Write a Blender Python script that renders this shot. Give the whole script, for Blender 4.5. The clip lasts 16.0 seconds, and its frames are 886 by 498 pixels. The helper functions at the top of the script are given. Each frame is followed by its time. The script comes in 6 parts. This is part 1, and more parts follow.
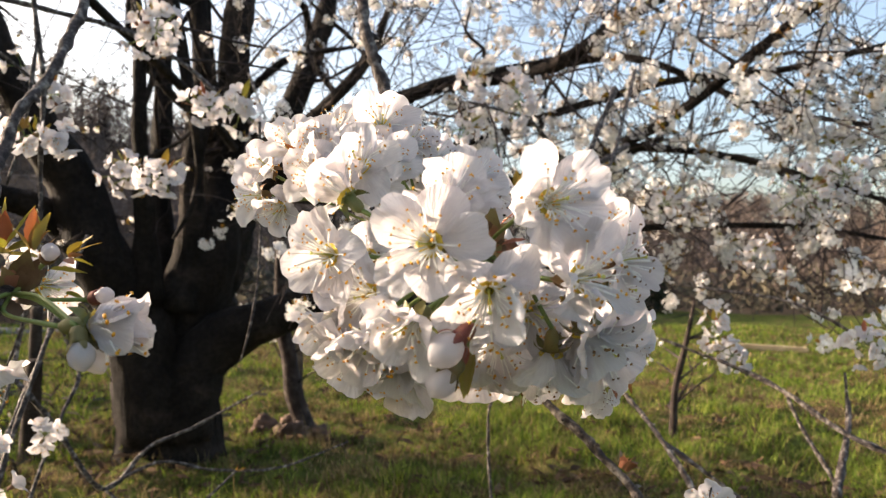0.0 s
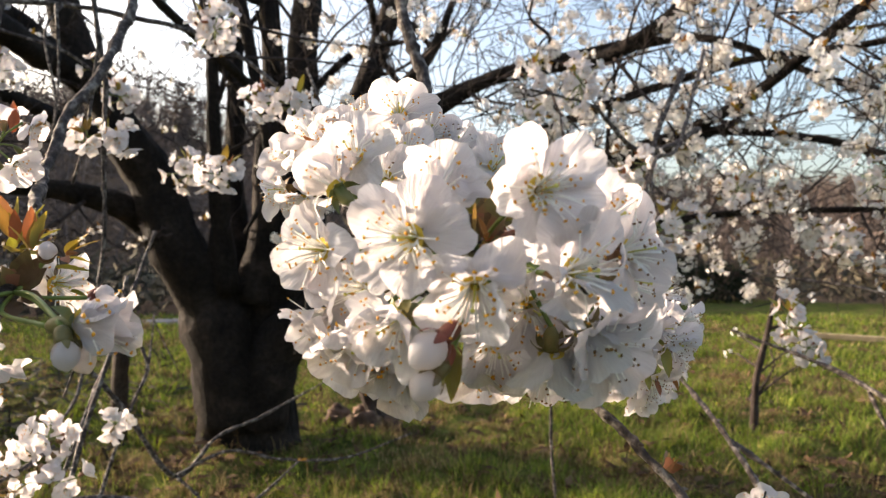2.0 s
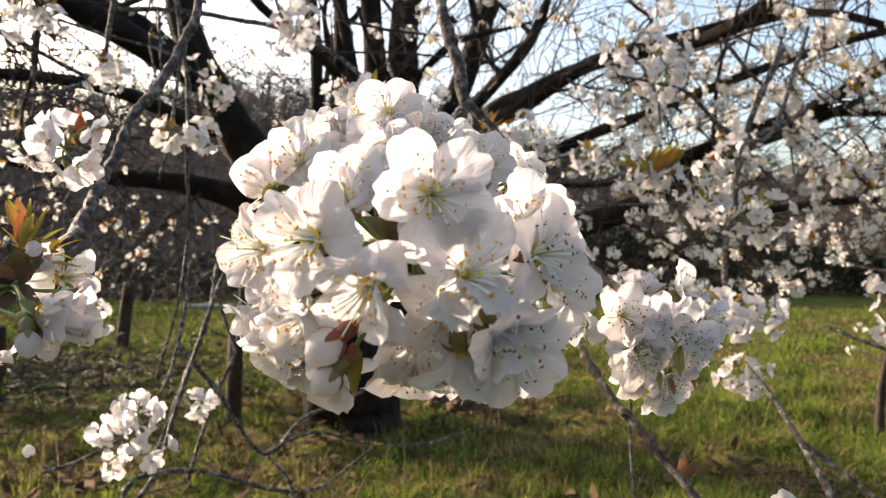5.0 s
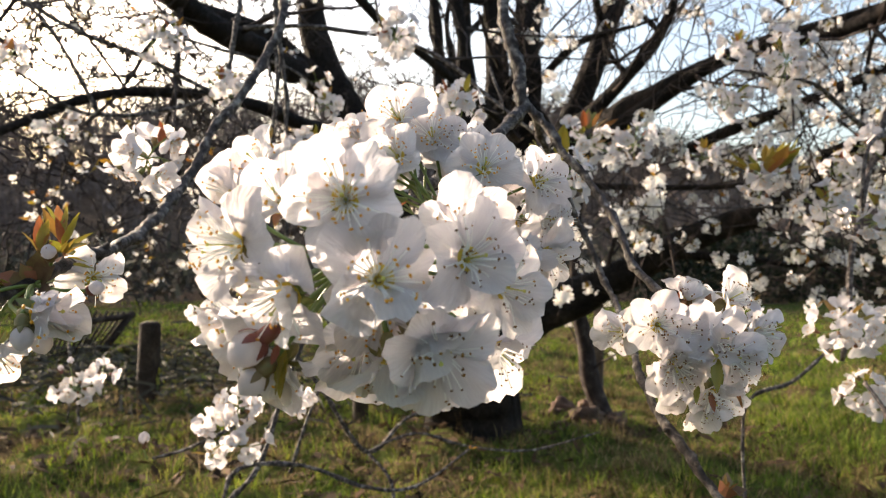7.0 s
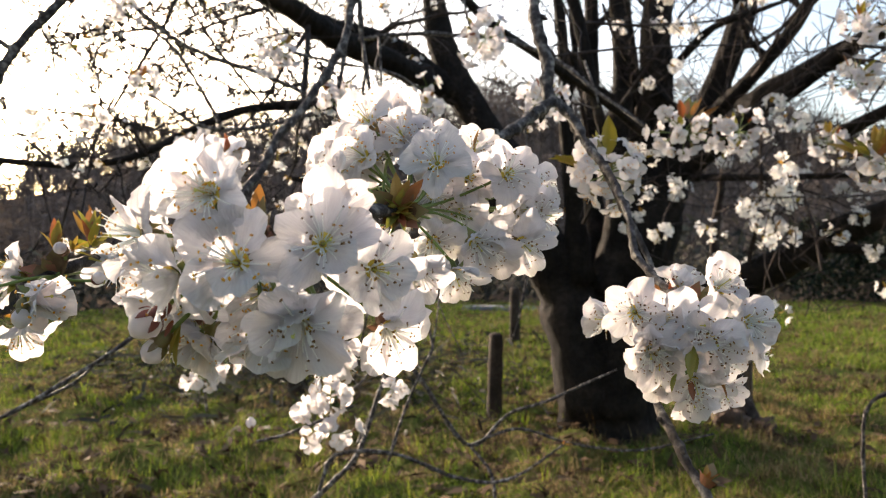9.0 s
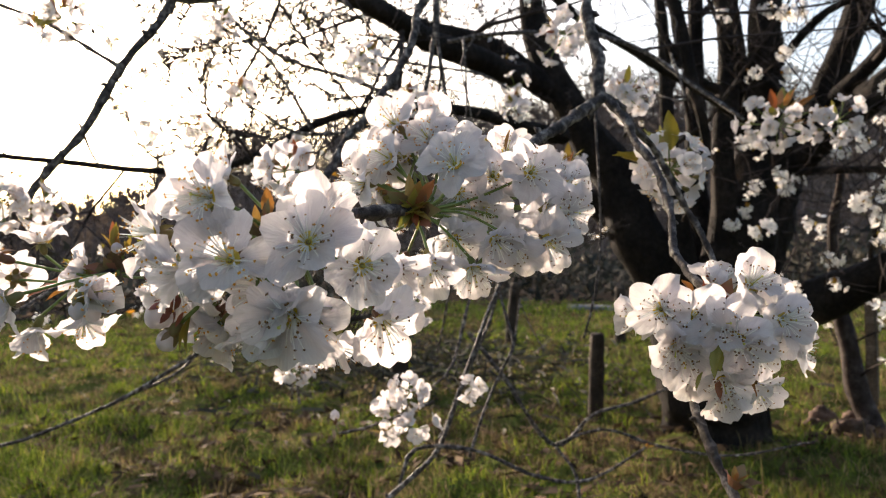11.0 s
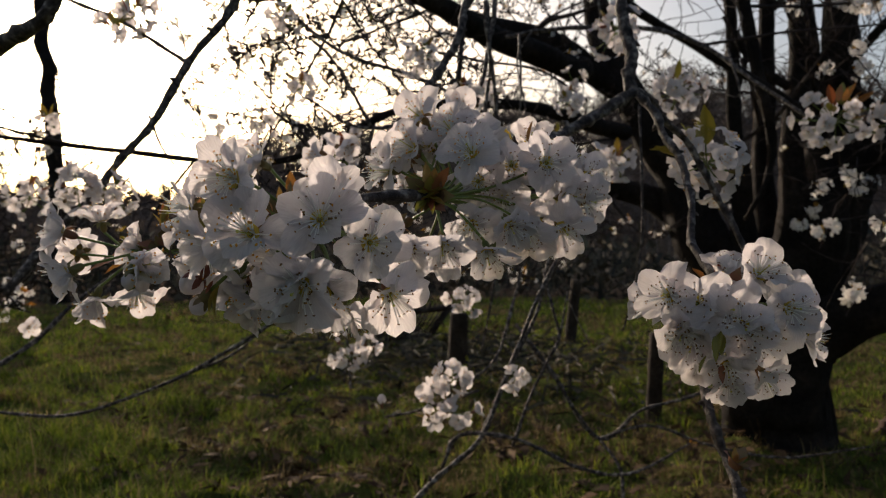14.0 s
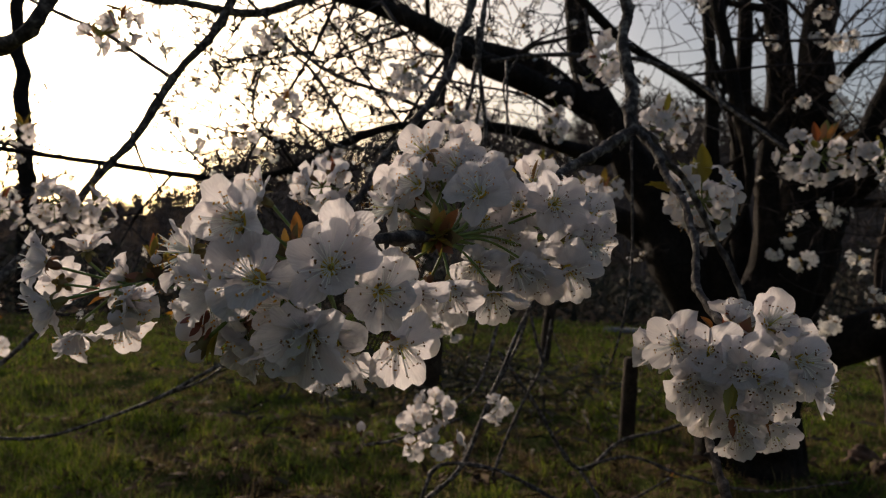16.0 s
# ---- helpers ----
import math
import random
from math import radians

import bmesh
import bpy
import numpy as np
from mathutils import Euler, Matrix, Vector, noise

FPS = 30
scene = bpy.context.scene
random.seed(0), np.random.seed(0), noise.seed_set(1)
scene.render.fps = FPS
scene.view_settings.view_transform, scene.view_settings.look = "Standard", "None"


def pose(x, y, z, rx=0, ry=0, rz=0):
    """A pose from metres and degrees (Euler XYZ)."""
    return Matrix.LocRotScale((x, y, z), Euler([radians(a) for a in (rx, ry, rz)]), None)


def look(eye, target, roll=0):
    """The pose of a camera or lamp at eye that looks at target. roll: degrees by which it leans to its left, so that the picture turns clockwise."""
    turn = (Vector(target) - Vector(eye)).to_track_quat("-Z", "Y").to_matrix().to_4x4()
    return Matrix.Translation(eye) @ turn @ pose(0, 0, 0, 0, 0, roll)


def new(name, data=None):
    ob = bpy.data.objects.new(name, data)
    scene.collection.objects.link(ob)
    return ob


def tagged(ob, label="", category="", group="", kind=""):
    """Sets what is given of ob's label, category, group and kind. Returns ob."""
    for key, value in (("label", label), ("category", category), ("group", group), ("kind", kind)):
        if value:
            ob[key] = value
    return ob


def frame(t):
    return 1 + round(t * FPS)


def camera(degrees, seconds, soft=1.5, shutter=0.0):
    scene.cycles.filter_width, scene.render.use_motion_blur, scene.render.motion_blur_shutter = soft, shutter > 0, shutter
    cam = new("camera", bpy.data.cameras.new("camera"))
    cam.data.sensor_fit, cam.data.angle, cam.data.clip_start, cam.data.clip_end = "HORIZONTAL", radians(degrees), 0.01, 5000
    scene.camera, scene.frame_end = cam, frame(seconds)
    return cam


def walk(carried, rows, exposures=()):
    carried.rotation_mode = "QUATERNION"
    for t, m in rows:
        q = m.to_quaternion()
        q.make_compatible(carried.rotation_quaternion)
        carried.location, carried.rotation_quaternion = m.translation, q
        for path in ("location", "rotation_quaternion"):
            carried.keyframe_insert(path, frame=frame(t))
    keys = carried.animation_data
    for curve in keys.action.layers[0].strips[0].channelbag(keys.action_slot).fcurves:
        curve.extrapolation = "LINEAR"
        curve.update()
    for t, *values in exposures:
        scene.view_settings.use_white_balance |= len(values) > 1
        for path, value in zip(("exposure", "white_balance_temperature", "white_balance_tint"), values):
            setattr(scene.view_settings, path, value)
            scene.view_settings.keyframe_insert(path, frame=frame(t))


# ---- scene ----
# ---- camera ----
cam = camera(62.52, 16.0, soft=1.15)
cam.data.dof.use_dof = True
cam.data.dof.focus_distance = 0.35
cam.data.dof.aperture_fstop = 21.0
PATH = [
    (0, pose(0.0000, -0.0000, 0.9500, 91.49, -0.70, -0.02)),
    (0.5, pose(0.0014, 0.0075, 0.9469, 91.39, -0.45, 0.99)),
    (1, pose(0.0047, 0.0108, 0.9504, 91.17, -0.32, 2.18)),
    (1.5, pose(0.0179, 0.0177, 0.9490, 90.98, -0.07, 4.28)),
    (2, pose(0.0253, 0.0151, 0.9513, 90.72, -0.03, 5.74)),
    (2.5, pose(0.0415, 0.0145, 0.9501, 90.75, 0.30, 7.67)),
    (3, pose(0.0435, 0.0112, 0.9527, 90.72, 0.01, 8.54)),
    (3.5, pose(0.0446, 0.0194, 0.9512, 90.57, -0.18, 9.89)),
    (3.7, pose(0.0460, 0.0174, 0.9571, 89.72, -0.00, 10.05)),
    (5.8, pose(0.1157, 0.0243, 0.9529, 90.04, -0.22, 19.01)),
    (6, pose(0.1207, 0.0306, 0.9524, 90.07, -0.12, 20.16)),
    (6.5, pose(0.1309, 0.0423, 0.9563, 90.03, -0.23, 22.33)),
    (7, pose(0.1446, 0.0427, 0.9559, 90.05, -0.39, 24.91)),
    (7.5, pose(0.1719, 0.0503, 0.9543, 89.62, 0.09, 27.34)),
    (8, pose(0.1964, 0.0546, 0.9563, 89.91, 0.17, 30.37)),
    (8.2, pose(0.2059, 0.0601, 0.9541, 90.03, 0.37, 31.96)),
    (10.3, pose(0.2656, 0.0768, 0.9488, 89.32, 0.51, 41.07)),
    (10.5, pose(0.2680, 0.0797, 0.9484, 89.24, 0.64, 42.03)),
    (11, pose(0.2805, 0.0909, 0.9491, 90.16, 0.96, 44.83)),
    (11.5, pose(0.2941, 0.0934, 0.9494, 90.80, 1.09, 47.12)),
    (12, pose(0.3004, 0.0987, 0.9468, 90.70, 0.73, 48.27)),
    (12.5, pose(0.3051, 0.0993, 0.9457, 90.28, 0.78, 49.16)),
    (13, pose(0.3139, 0.0937, 0.9429, 90.01, 0.99, 49.10)),
    (13.5, pose(0.3193, 0.0909, 0.9440, 89.66, 0.83, 49.43)),
    (14, pose(0.3176, 0.0915, 0.9422, 89.84, -0.24, 49.80)),
    (14.5, pose(0.3157, 0.0929, 0.9503, 90.66, -0.58, 49.95)),
    (15, pose(0.3121, 0.0981, 0.9505, 90.90, -0.93, 49.71)),
    (15.5, pose(0.3040, 0.0930, 0.9544, 91.11, -1.28, 48.74)),
    (16, pose(0.2951, 0.0882, 0.9554, 91.25, -1.72, 47.78)),
]
walk(cam, PATH, exposures=[(0, 1.70, 6600, 13), (3.5, 1.72, 6600, 13), (6, 1.68, 6550, 11.5), (8.2, 1.64, 6450, 11), (10.5, 1.58, 6400, 12), (11.0, 1.40, 6350, 12.5), (12.0, 0.75, 6400, 13), (13, 0.25, 6400, 13), (14, -0.03, 6400, 13), (15, -0.22, 6400, 13), (16, -0.4, 6400, 13)])

# ---- world and sun ----
SUN_AZ, SUN_EL = 75.0, 14.0          # degrees left of +y, degrees up
world = bpy.data.worlds.new("sky")
scene.world = world
world.use_nodes = True
wn = world.node_tree.nodes
sky = wn.new("ShaderNodeTexSky")
sky.sky_type = "NISHITA"
sky.sun_disc = False
sky.sun_elevation = radians(SUN_EL)
sky.sun_rotation = radians(-SUN_AZ)
sky.air_density, sky.dust_density, sky.ozone_density = 0.95, 4.8, 0.9
wn["Background"].inputs[1].default_value = 0.15
world.node_tree.links.new(sky.outputs[0], wn["Background"].inputs[0])
sun = new("sun", bpy.data.lights.new("sun", "SUN"))
sun.data.energy, sun.data.angle, sun.data.color = 4.0, radians(0.6), (1.0, 0.83, 0.65)
away = Vector((-math.sin(radians(SUN_AZ)) * math.cos(radians(SUN_EL)), math.cos(radians(SUN_AZ)) * math.cos(radians(SUN_EL)), math.sin(radians(SUN_EL))))
sun.matrix_world = look(away * 50, (0, 0, 0))

# ---- materials ----
def ramp(nt, fac, stops):
    r = nt.nodes.new("ShaderNodeValToRGB")
    while len(r.color_ramp.elements) < len(stops):
        r.color_ramp.elements.new(0.5)
    for e, (p, c) in zip(r.color_ramp.elements, stops):
        e.position, e.color = p, (*c, 1)
    nt.links.new(fac, r.inputs[0])
    return r.outputs[0]


def noise_tex(nt, scale, detail=4.0, coords=None, rough=0.55):
    n = nt.nodes.new("ShaderNodeTexNoise")
    n.inputs["Scale"].default_value, n.inputs["Detail"].default_value, n.inputs["Roughness"].default_value = scale, detail, rough
    if coords is None:
        coords = nt.nodes.new("ShaderNodeTexCoord").outputs["Object"]
    nt.links.new(coords, n.inputs["Vector"])
    return n.outputs["Fac"]


def mixed(nt, a, b, fac, mode="MIX"):
    m = nt.nodes.new("ShaderNodeMix")
    m.data_type, m.blend_type = "RGBA", mode
    for socket, v in ((m.inputs[0], fac), (m.inputs[6], a), (m.inputs[7], b)):
        if isinstance(v, (int, float)):
            socket.default_value = v
        elif isinstance(v, tuple):
            socket.default_value = (*v, 1)
        else:
            nt.links.new(v, socket)
    return m.outputs[2]


def surface(name, stops, scale, rough=0.7, bump=0.3, bump_scale=None, bump_depth=0.002, fine=None, pass_light=0.0, pass_tint=(1, 1, 1), per=None, spec=0.3, coat=0.0):
    """A noisy surface: stops colour the large noise, fine darkens or lightens it at a small scale, pass_light lets light come through."""
    m = bpy.data.materials.new(name)
    m.use_nodes = True
    nt = m.node_tree
    p = nt.nodes["Principled BSDF"]
    n1 = noise_tex(nt, scale)
    if per:
        src = nt.nodes.new("ShaderNodeNewGeometry").outputs["Random Per Island"] if per == "island" else nt.nodes.new("ShaderNodeObjectInfo").outputs["Random"]
        a = nt.nodes.new("ShaderNodeMath")
        a.operation = "MULTIPLY_ADD"
        nt.links.new(src, a.inputs[0])
        a.inputs[1].default_value = 0.55
        b = nt.nodes.new("ShaderNodeMath")
        b.operation = "MULTIPLY"
        nt.links.new(n1, b.inputs[0])
        b.inputs[1].default_value = 0.45
        nt.links.new(b.outputs[0], a.inputs[2])
        n1 = a.outputs[0]
    colour = ramp(nt, n1, stops)
    if fine:
        f = noise_tex(nt, fine, 6)
        colour = mixed(nt, colour, ramp(nt, f, [(0.3, (0.55, 0.55, 0.55)), (0.7, (1.25, 1.25, 1.25))]), 1.0, "MULTIPLY")
    nt.links.new(colour, p.inputs["Base Color"])
    p.inputs["Roughness"].default_value = rough
    p.inputs["Specular IOR Level"].default_value = spec
    p.inputs["Coat Weight"].default_value = coat
    if bump:
        bn = nt.nodes.new("ShaderNodeBump")
        bn.inputs["Strength"].default_value, bn.inputs["Distance"].default_value = bump, bump_depth
        nt.links.new(noise_tex(nt, bump_scale or scale * 4, 6), bn.inputs["Height"])
        nt.links.new(bn.outputs[0], p.inputs["Normal"])
    if pass_light:
        tr = nt.nodes.new("ShaderNodeBsdfTranslucent")
        nt.links.new(mixed(nt, colour, pass_tint, 1.0, "MULTIPLY"), tr.inputs[0])
        mx = nt.nodes.new("ShaderNodeMixShader")
        mx.inputs[0].default_value = pass_light
        nt.links.new(p.outputs[0], mx.inputs[1])
        nt.links.new(tr.outputs[0], mx.inputs[2])
        nt.links.new(mx.outputs[0], nt.nodes["Material Output"].inputs[0])
    return m


def petal_material():
    """White petal: thin, with fine veins that fan out from the claw, yellow-green at the claw."""
    m = surface("petal", [(0.2, (0.71, 0.70, 0.715)), (0.8, (0.79, 0.782, 0.795))], 120, 0.55, 0, pass_light=0.68, pass_tint=(1.0, 0.965, 0.95), per="object", spec=0.3)
    nt = m.node_tree
    p = nt.nodes["Principled BSDF"]
    uv = nt.nodes.new("ShaderNodeUVMap")
    uv.uv_map = "blade"
    mp = nt.nodes.new("ShaderNodeMapping")
    mp.inputs["Scale"].default_value = (2.2, 34, 1)
    nt.links.new(uv.outputs[0], mp.inputs[0])
    veins = noise_tex(nt, 1.0, 4, mp.outputs[0], 0.6)
    colour = p.inputs["Base Color"].links[0].from_socket
    streaked = mixed(nt, colour, ramp(nt, veins, [(0.35, (0.90, 0.885, 0.895)), (0.6, (1.0, 1.0, 1.0))]), 1.0, "MULTIPLY")
    nt.links.new(streaked, p.inputs["Base Color"])
    tr = next(n for n in nt.nodes if n.bl_idname == "ShaderNodeBsdfTranslucent")
    nt.links.new(mixed(nt, streaked, (1.0, 0.95, 0.925), 1.0, "MULTIPLY"), tr.inputs[0])
    bn = nt.nodes.new("ShaderNodeBump")
    bn.inputs["Strength"].default_value, bn.inputs["Distance"].default_value = 0.7, 0.0009
    nt.links.new(veins, bn.inputs["Height"])
    nt.links.new(bn.outputs[0], p.inputs["Normal"])
    nt.links.new(bn.outputs[0], tr.inputs["Normal"])
    return m


PETAL = petal_material()
FAR_PETAL = surface("far_petal", [(0.2, (0.80, 0.77, 0.75)), (0.8, (0.92, 0.91, 0.90))], 30, 0.6, 0, pass_light=0.4, pass_tint=(1.0, 0.96, 0.9), per="island")
FILAMENT = surface("filament", [(0.3, (0.92, 0.91, 0.86)), (0.7, (0.95, 0.95, 0.92))], 300, 0.5, 0, pass_light=0.5)
ANTHER = surface("anther_yellow", [(0.25, (0.62, 0.27, 0.02)), (0.75, (0.85, 0.46, 0.05))], 400, 0.7, 0, per="island")
ANTHER_OLD = surface("anther_brown", [(0.25, (0.13, 0.065, 0.022)), (0.75, (0.40, 0.21, 0.05))], 400, 0.7, 0, per="island")
EYE = surface("flower_eye", [(0.3, (0.52, 0.36, 0.04)), (0.7, (0.74, 0.55, 0.09))], 300, 0.6, 0, pass_light=0.2)
PISTIL = surface("pistil", [(0.3, (0.42, 0.42, 0.08)), (0.7, (0.60, 0.55, 0.14))], 300, 0.5, 0)
CALYX = surface("calyx", [(0.25, (0.12, 0.14, 0.04)), (0.5, (0.19, 0.15, 0.05)), (0.75, (0.20, 0.085, 0.045))], 160, 0.5, 0.2, 500, 0.0004, per="object", pass_light=0.12)
BUD_CALYX = surface("bud_calyx", [(0.3, (0.15, 0.125, 0.045)), (0.5, (0.17, 0.09, 0.045)), (0.7, (0.19, 0.058, 0.045))], 320, 0.5, 0.3, 600, 0.0004, per="object", pass_light=0.1)
STALK = surface("stalk", [(0.3, (0.10, 0.145, 0.03)), (0.7, (0.19, 0.23, 0.06))], 90, 0.5, 0.2, 400, 0.0003)
LEAF = surface("young_leaf", [(0.2, (0.20, 0.20, 0.04)), (0.45, (0.28, 0.24, 0.05)), (0.62, (0.33, 0.20, 0.05)), (0.8, (0.24, 0.24, 0.05))], 60, 0.42, 0.35, 260, 0.0008, per="object", pass_light=0.3, pass_tint=(1.1, 1.05, 0.5), spec=0.4)
RED_LEAF = surface("red_leaf", [(0.25, (0.28, 0.085, 0.045)), (0.5, (0.32, 0.16, 0.055)), (0.75, (0.30, 0.21, 0.06))], 90, 0.42, 0.35, 260, 0.0008, per="object", pass_light=0.28, pass_tint=(1.1, 0.85, 0.5), spec=0.4)
YELLOW = surface("yellow_petal", [(0.3, (0.55, 0.50, 0.04)), (0.7, (0.70, 0.62, 0.08))], 60, 0.6, 0, per="island", pass_light=0.3)
FAR_LEAF = surface("far_leaf", [(0.25, (0.20, 0.19, 0.03)), (0.5, (0.30, 0.20, 0.035)), (0.8, (0.30, 0.13, 0.03))], 8, 0.5, 0, per="island", pass_light=0.45, pass_tint=(1.2, 1.0, 0.5))
SCALE_LEAF = surface("bud_scale", [(0.3, (0.11, 0.06, 0.03)), (0.5, (0.17, 0.14, 0.045)), (0.7, (0.24, 0.10, 0.06))], 200, 0.6, 0.3, 500, 0.0005, per="object")


def bark(name, dark, mid, light, scale, rings, depth, at=(0.3, 0.55, 0.8), rough=0.85, spec=0.12):
    """Cherry bark: blotches and grain, with the cross bands and pores of the kind."""
    m = surface(name, [(at[0], dark), (at[1], mid), (at[2], light)], scale, rough, 0, fine=scale * 9, spec=spec)
    nt = m.node_tree
    p = nt.nodes["Principled BSDF"]
    tc = nt.nodes.new("ShaderNodeTexCoord")
    mp = nt.nodes.new("ShaderNodeMapping")
    mp.inputs["Scale"].default_value = rings
    nt.links.new(tc.outputs["Object"], mp.inputs[0])
    bn = nt.nodes.new("ShaderNodeBump")
    bn.inputs["Strength"].default_value, bn.inputs["Distance"].default_value = 0.9, depth
    nt.links.new(noise_tex(nt, 1.0, 7, mp.outputs[0], 0.65), bn.inputs["Height"])
    nt.links.new(bn.outputs[0], p.inputs["Normal"])
    return m


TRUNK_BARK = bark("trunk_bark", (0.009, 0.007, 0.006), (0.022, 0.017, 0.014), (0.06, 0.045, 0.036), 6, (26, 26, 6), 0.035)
TWIG_BARK = bark("twig_bark", (0.028, 0.020, 0.017), (0.095, 0.074, 0.066), (0.40, 0.35, 0.30), 130, (620, 620, 620), 0.004, (0.36, 0.52, 0.70), 0.62, 0.25)
FAR_TWIG = bark("far_twig_bark", (0.022, 0.016, 0.014), (0.055, 0.042, 0.037), (0.14, 0.115, 0.10), 20, (90, 90, 90), 0.002)
DEAD_WOOD = bark("grey_wood", (0.05, 0.035, 0.025), (0.13, 0.10, 0.075), (0.27, 0.22, 0.17), 7, (60, 60, 6), 0.006)
POST_WOOD = bark("post_wood", (0.02, 0.014, 0.01), (0.05, 0.036, 0.026), (0.11, 0.085, 0.06), 9, (70, 70, 8), 0.006)
SOIL = surface("meadow_soil", [(0.3, (0.032, 0.037, 0.013)), (0.42, (0.065, 0.08, 0.022)), (0.52, (0.10, 0.115, 0.03)), (0.62, (0.075, 0.052, 0.03)), (0.72, (0.14, 0.105, 0.055))], 2.6, 1.0, 0.9, 16, 0.04, fine=40, spec=0.0)
WOOD_FLOOR = surface("wood_floor", [(0.3, (0.06, 0.044, 0.033)), (0.7, (0.15, 0.11, 0.078))], 0.35, 1.0, 0.8, 3, 0.2, fine=5, spec=0.0)
GRASS = surface("grass_blade", [(0.2, (0.034, 0.055, 0.013)), (0.42, (0.098, 0.155, 0.026)), (0.62, (0.185, 0.245, 0.045)), (0.85, (0.33, 0.325, 0.085))], 3.0, 0.95, 0, per="island", pass_light=0.3, pass_tint=(1.3, 1.2, 0.55), spec=0.02)
STRAW = surface("dry_grass", [(0.2, (0.070, 0.050, 0.024)), (0.5, (0.165, 0.118, 0.055)), (0.85, (0.36, 0.27, 0.14))], 3.0, 0.95, 0, per="island", pass_light=0.3, spec=0.02)
LITTER = surface("leaf_litter", [(0.2, (0.035, 0.022, 0.014)), (0.6, (0.10, 0.062, 0.036)), (0.9, (0.22, 0.15, 0.09))], 8, 0.9, 0, per="island", spec=0.05)
SCRUB = surface("scrub", [(0.25, (0.026, 0.024, 0.017)), (0.6, (0.075, 0.063, 0.04)), (0.85, (0.15, 0.125, 0.075))], 1.5, 0.9, 0, per="island")
# hedge leaves set near black: the wood's shade is put into their colour
HEDGE = surface("shaded_hedge_leaf", [(0.2, (0.010, 0.013, 0.009)), (0.6, (0.022, 0.028, 0.016)), (0.9, (0.045, 0.05, 0.024))], 2.0, 0.8, 0, per="island", spec=0.1)
BARE_WOOD = surface("bare_wood", [(0.2, (0.06, 0.046, 0.04)), (0.6, (0.13, 0.098, 0.083)), (0.9, (0.21, 0.16, 0.125))], 0.4, 0.9, 0, per="island")
ROAD = surface("asphalt", [(0.3, (0.10, 0.10, 0.11)), (0.7, (0.16, 0.16, 0.175))], 0.8, 0.8, 0.4, 60, 0.004, fine=30)
PLANK = surface("plank_wood", [(0.3, (0.30, 0.21, 0.11)), (0.7, (0.46, 0.35, 0.2))], 6, 0.7, 0.3, 60, 0.002)
EARTH = surface("red_earth", [(0.3, (0.05, 0.032, 0.024)), (0.7, (0.14, 0.088, 0.062))], 9, 0.95, 0.9, 40, 0.02)

# ---- building helpers ----
def part(name, bm, material, parent=None, label="", smooth=True, kind=""):
    me = bpy.data.meshes.new(name)
    bm.to_mesh(me)
    bm.free()
    return mesh_part(name, me, material, parent, label, smooth, kind)


def mesh_part(name, me, material, parent=None, label="", smooth=True, kind=""):
    if material and not me.materials:
        me.materials.append(material)
        me.polygons.foreach_set("use_smooth", [smooth] * len(me.polygons))
    ob = new(name, me)
    if parent:
        ob.parent = parent
        ob.matrix_parent_inverse = Matrix.Identity(4)
    return tagged(ob, label, kind=kind)


class Geo:
    """Collects vertices and faces quickly; places are taken relative to base."""
    def __init__(self, base=(0, 0, 0)):
        self.v, self.f, self.base = [], [], Vector(base)

    def add(self, verts, faces):
        n = len(self.v)
        b = self.base
        self.v.extend((p[0] - b[0], p[1] - b[1], p[2] - b[2]) for p in verts)
        self.f.extend(tuple(i + n for i in f) for f in faces)

    def tube(self, pts, radii, sides=5, cap=True, lump=0.0, rng=None):
        pts = [Vector(p) for p in pts]
        verts, faces = [], []
        up = Vector((0.31, 0.2, 0.93))
        n = len(pts)
        for i, p in enumerate(pts):
            d = (pts[min(i + 1, n - 1)] - pts[max(i - 1, 0)]).normalized()
            a = d.cross(up)
            if a.length < 1e-3:
                a = d.cross(Vector((1, 0, 0)))
            a.normalize()
            b = d.cross(a)
            for k in range(sides):
                r = radii[i] * (1 + (rng.uniform(-lump, lump) if rng else 0))
                w = 2 * math.pi * k / sides
                verts.append(p + a * (math.cos(w) * r) + b * (math.sin(w) * r))
        for i in range(n - 1):
            for k in range(sides):
                k2 = (k + 1) % sides
                faces.append((i * sides + k, i * sides + k2, (i + 1) * sides + k2, (i + 1) * sides + k))
        if cap:
            faces.append(tuple(range(sides))[::-1])
            faces.append(tuple((n - 1) * sides + k for k in range(sides)))
        self.add(verts, faces)

    def mesh(self, name):
        me = bpy.data.meshes.new(name)
        me.from_pydata(self.v, [], self.f)
        me.update()
        return me


def spline(points, radii, step):
    """A smooth line through the points, sampled about every step metres, with radii carried along."""
    pts = [Vector(p) for p in points]
    ext = [pts[0] * 2 - pts[1]] + pts + [pts[-1] * 2 - pts[-2]]
    out, rad = [], []
    for i in range(len(pts) - 1):
        a, b, c, d = ext[i:i + 4]
        n = max(1, int((c - b).length / step))
        for k in range(n):
            t = k / n
            out.append(0.5 * (2 * b + (c - a) * t + (2 * a - 5 * b + 4 * c - d) * t * t + (3 * b - a - 3 * c + d) * t ** 3))
            rad.append(radii[i] + (radii[i + 1] - radii[i]) * t)
    return out + [pts[-1]], rad + [radii[-1]]


def thing(name, base, label, category, group="", kind=""):
    ob = new(name)
    ob.empty_display_size = 0.02
    ob.location = base
    return tagged(ob, label, category, group, kind)


def turn_to(n, spin=0.0):
    """A rotation that takes +z to n, spun about n."""
    return Vector(n).to_track_quat("Z", "Y").to_matrix().to_4x4() @ Matrix.Rotation(spin, 4, "Z")

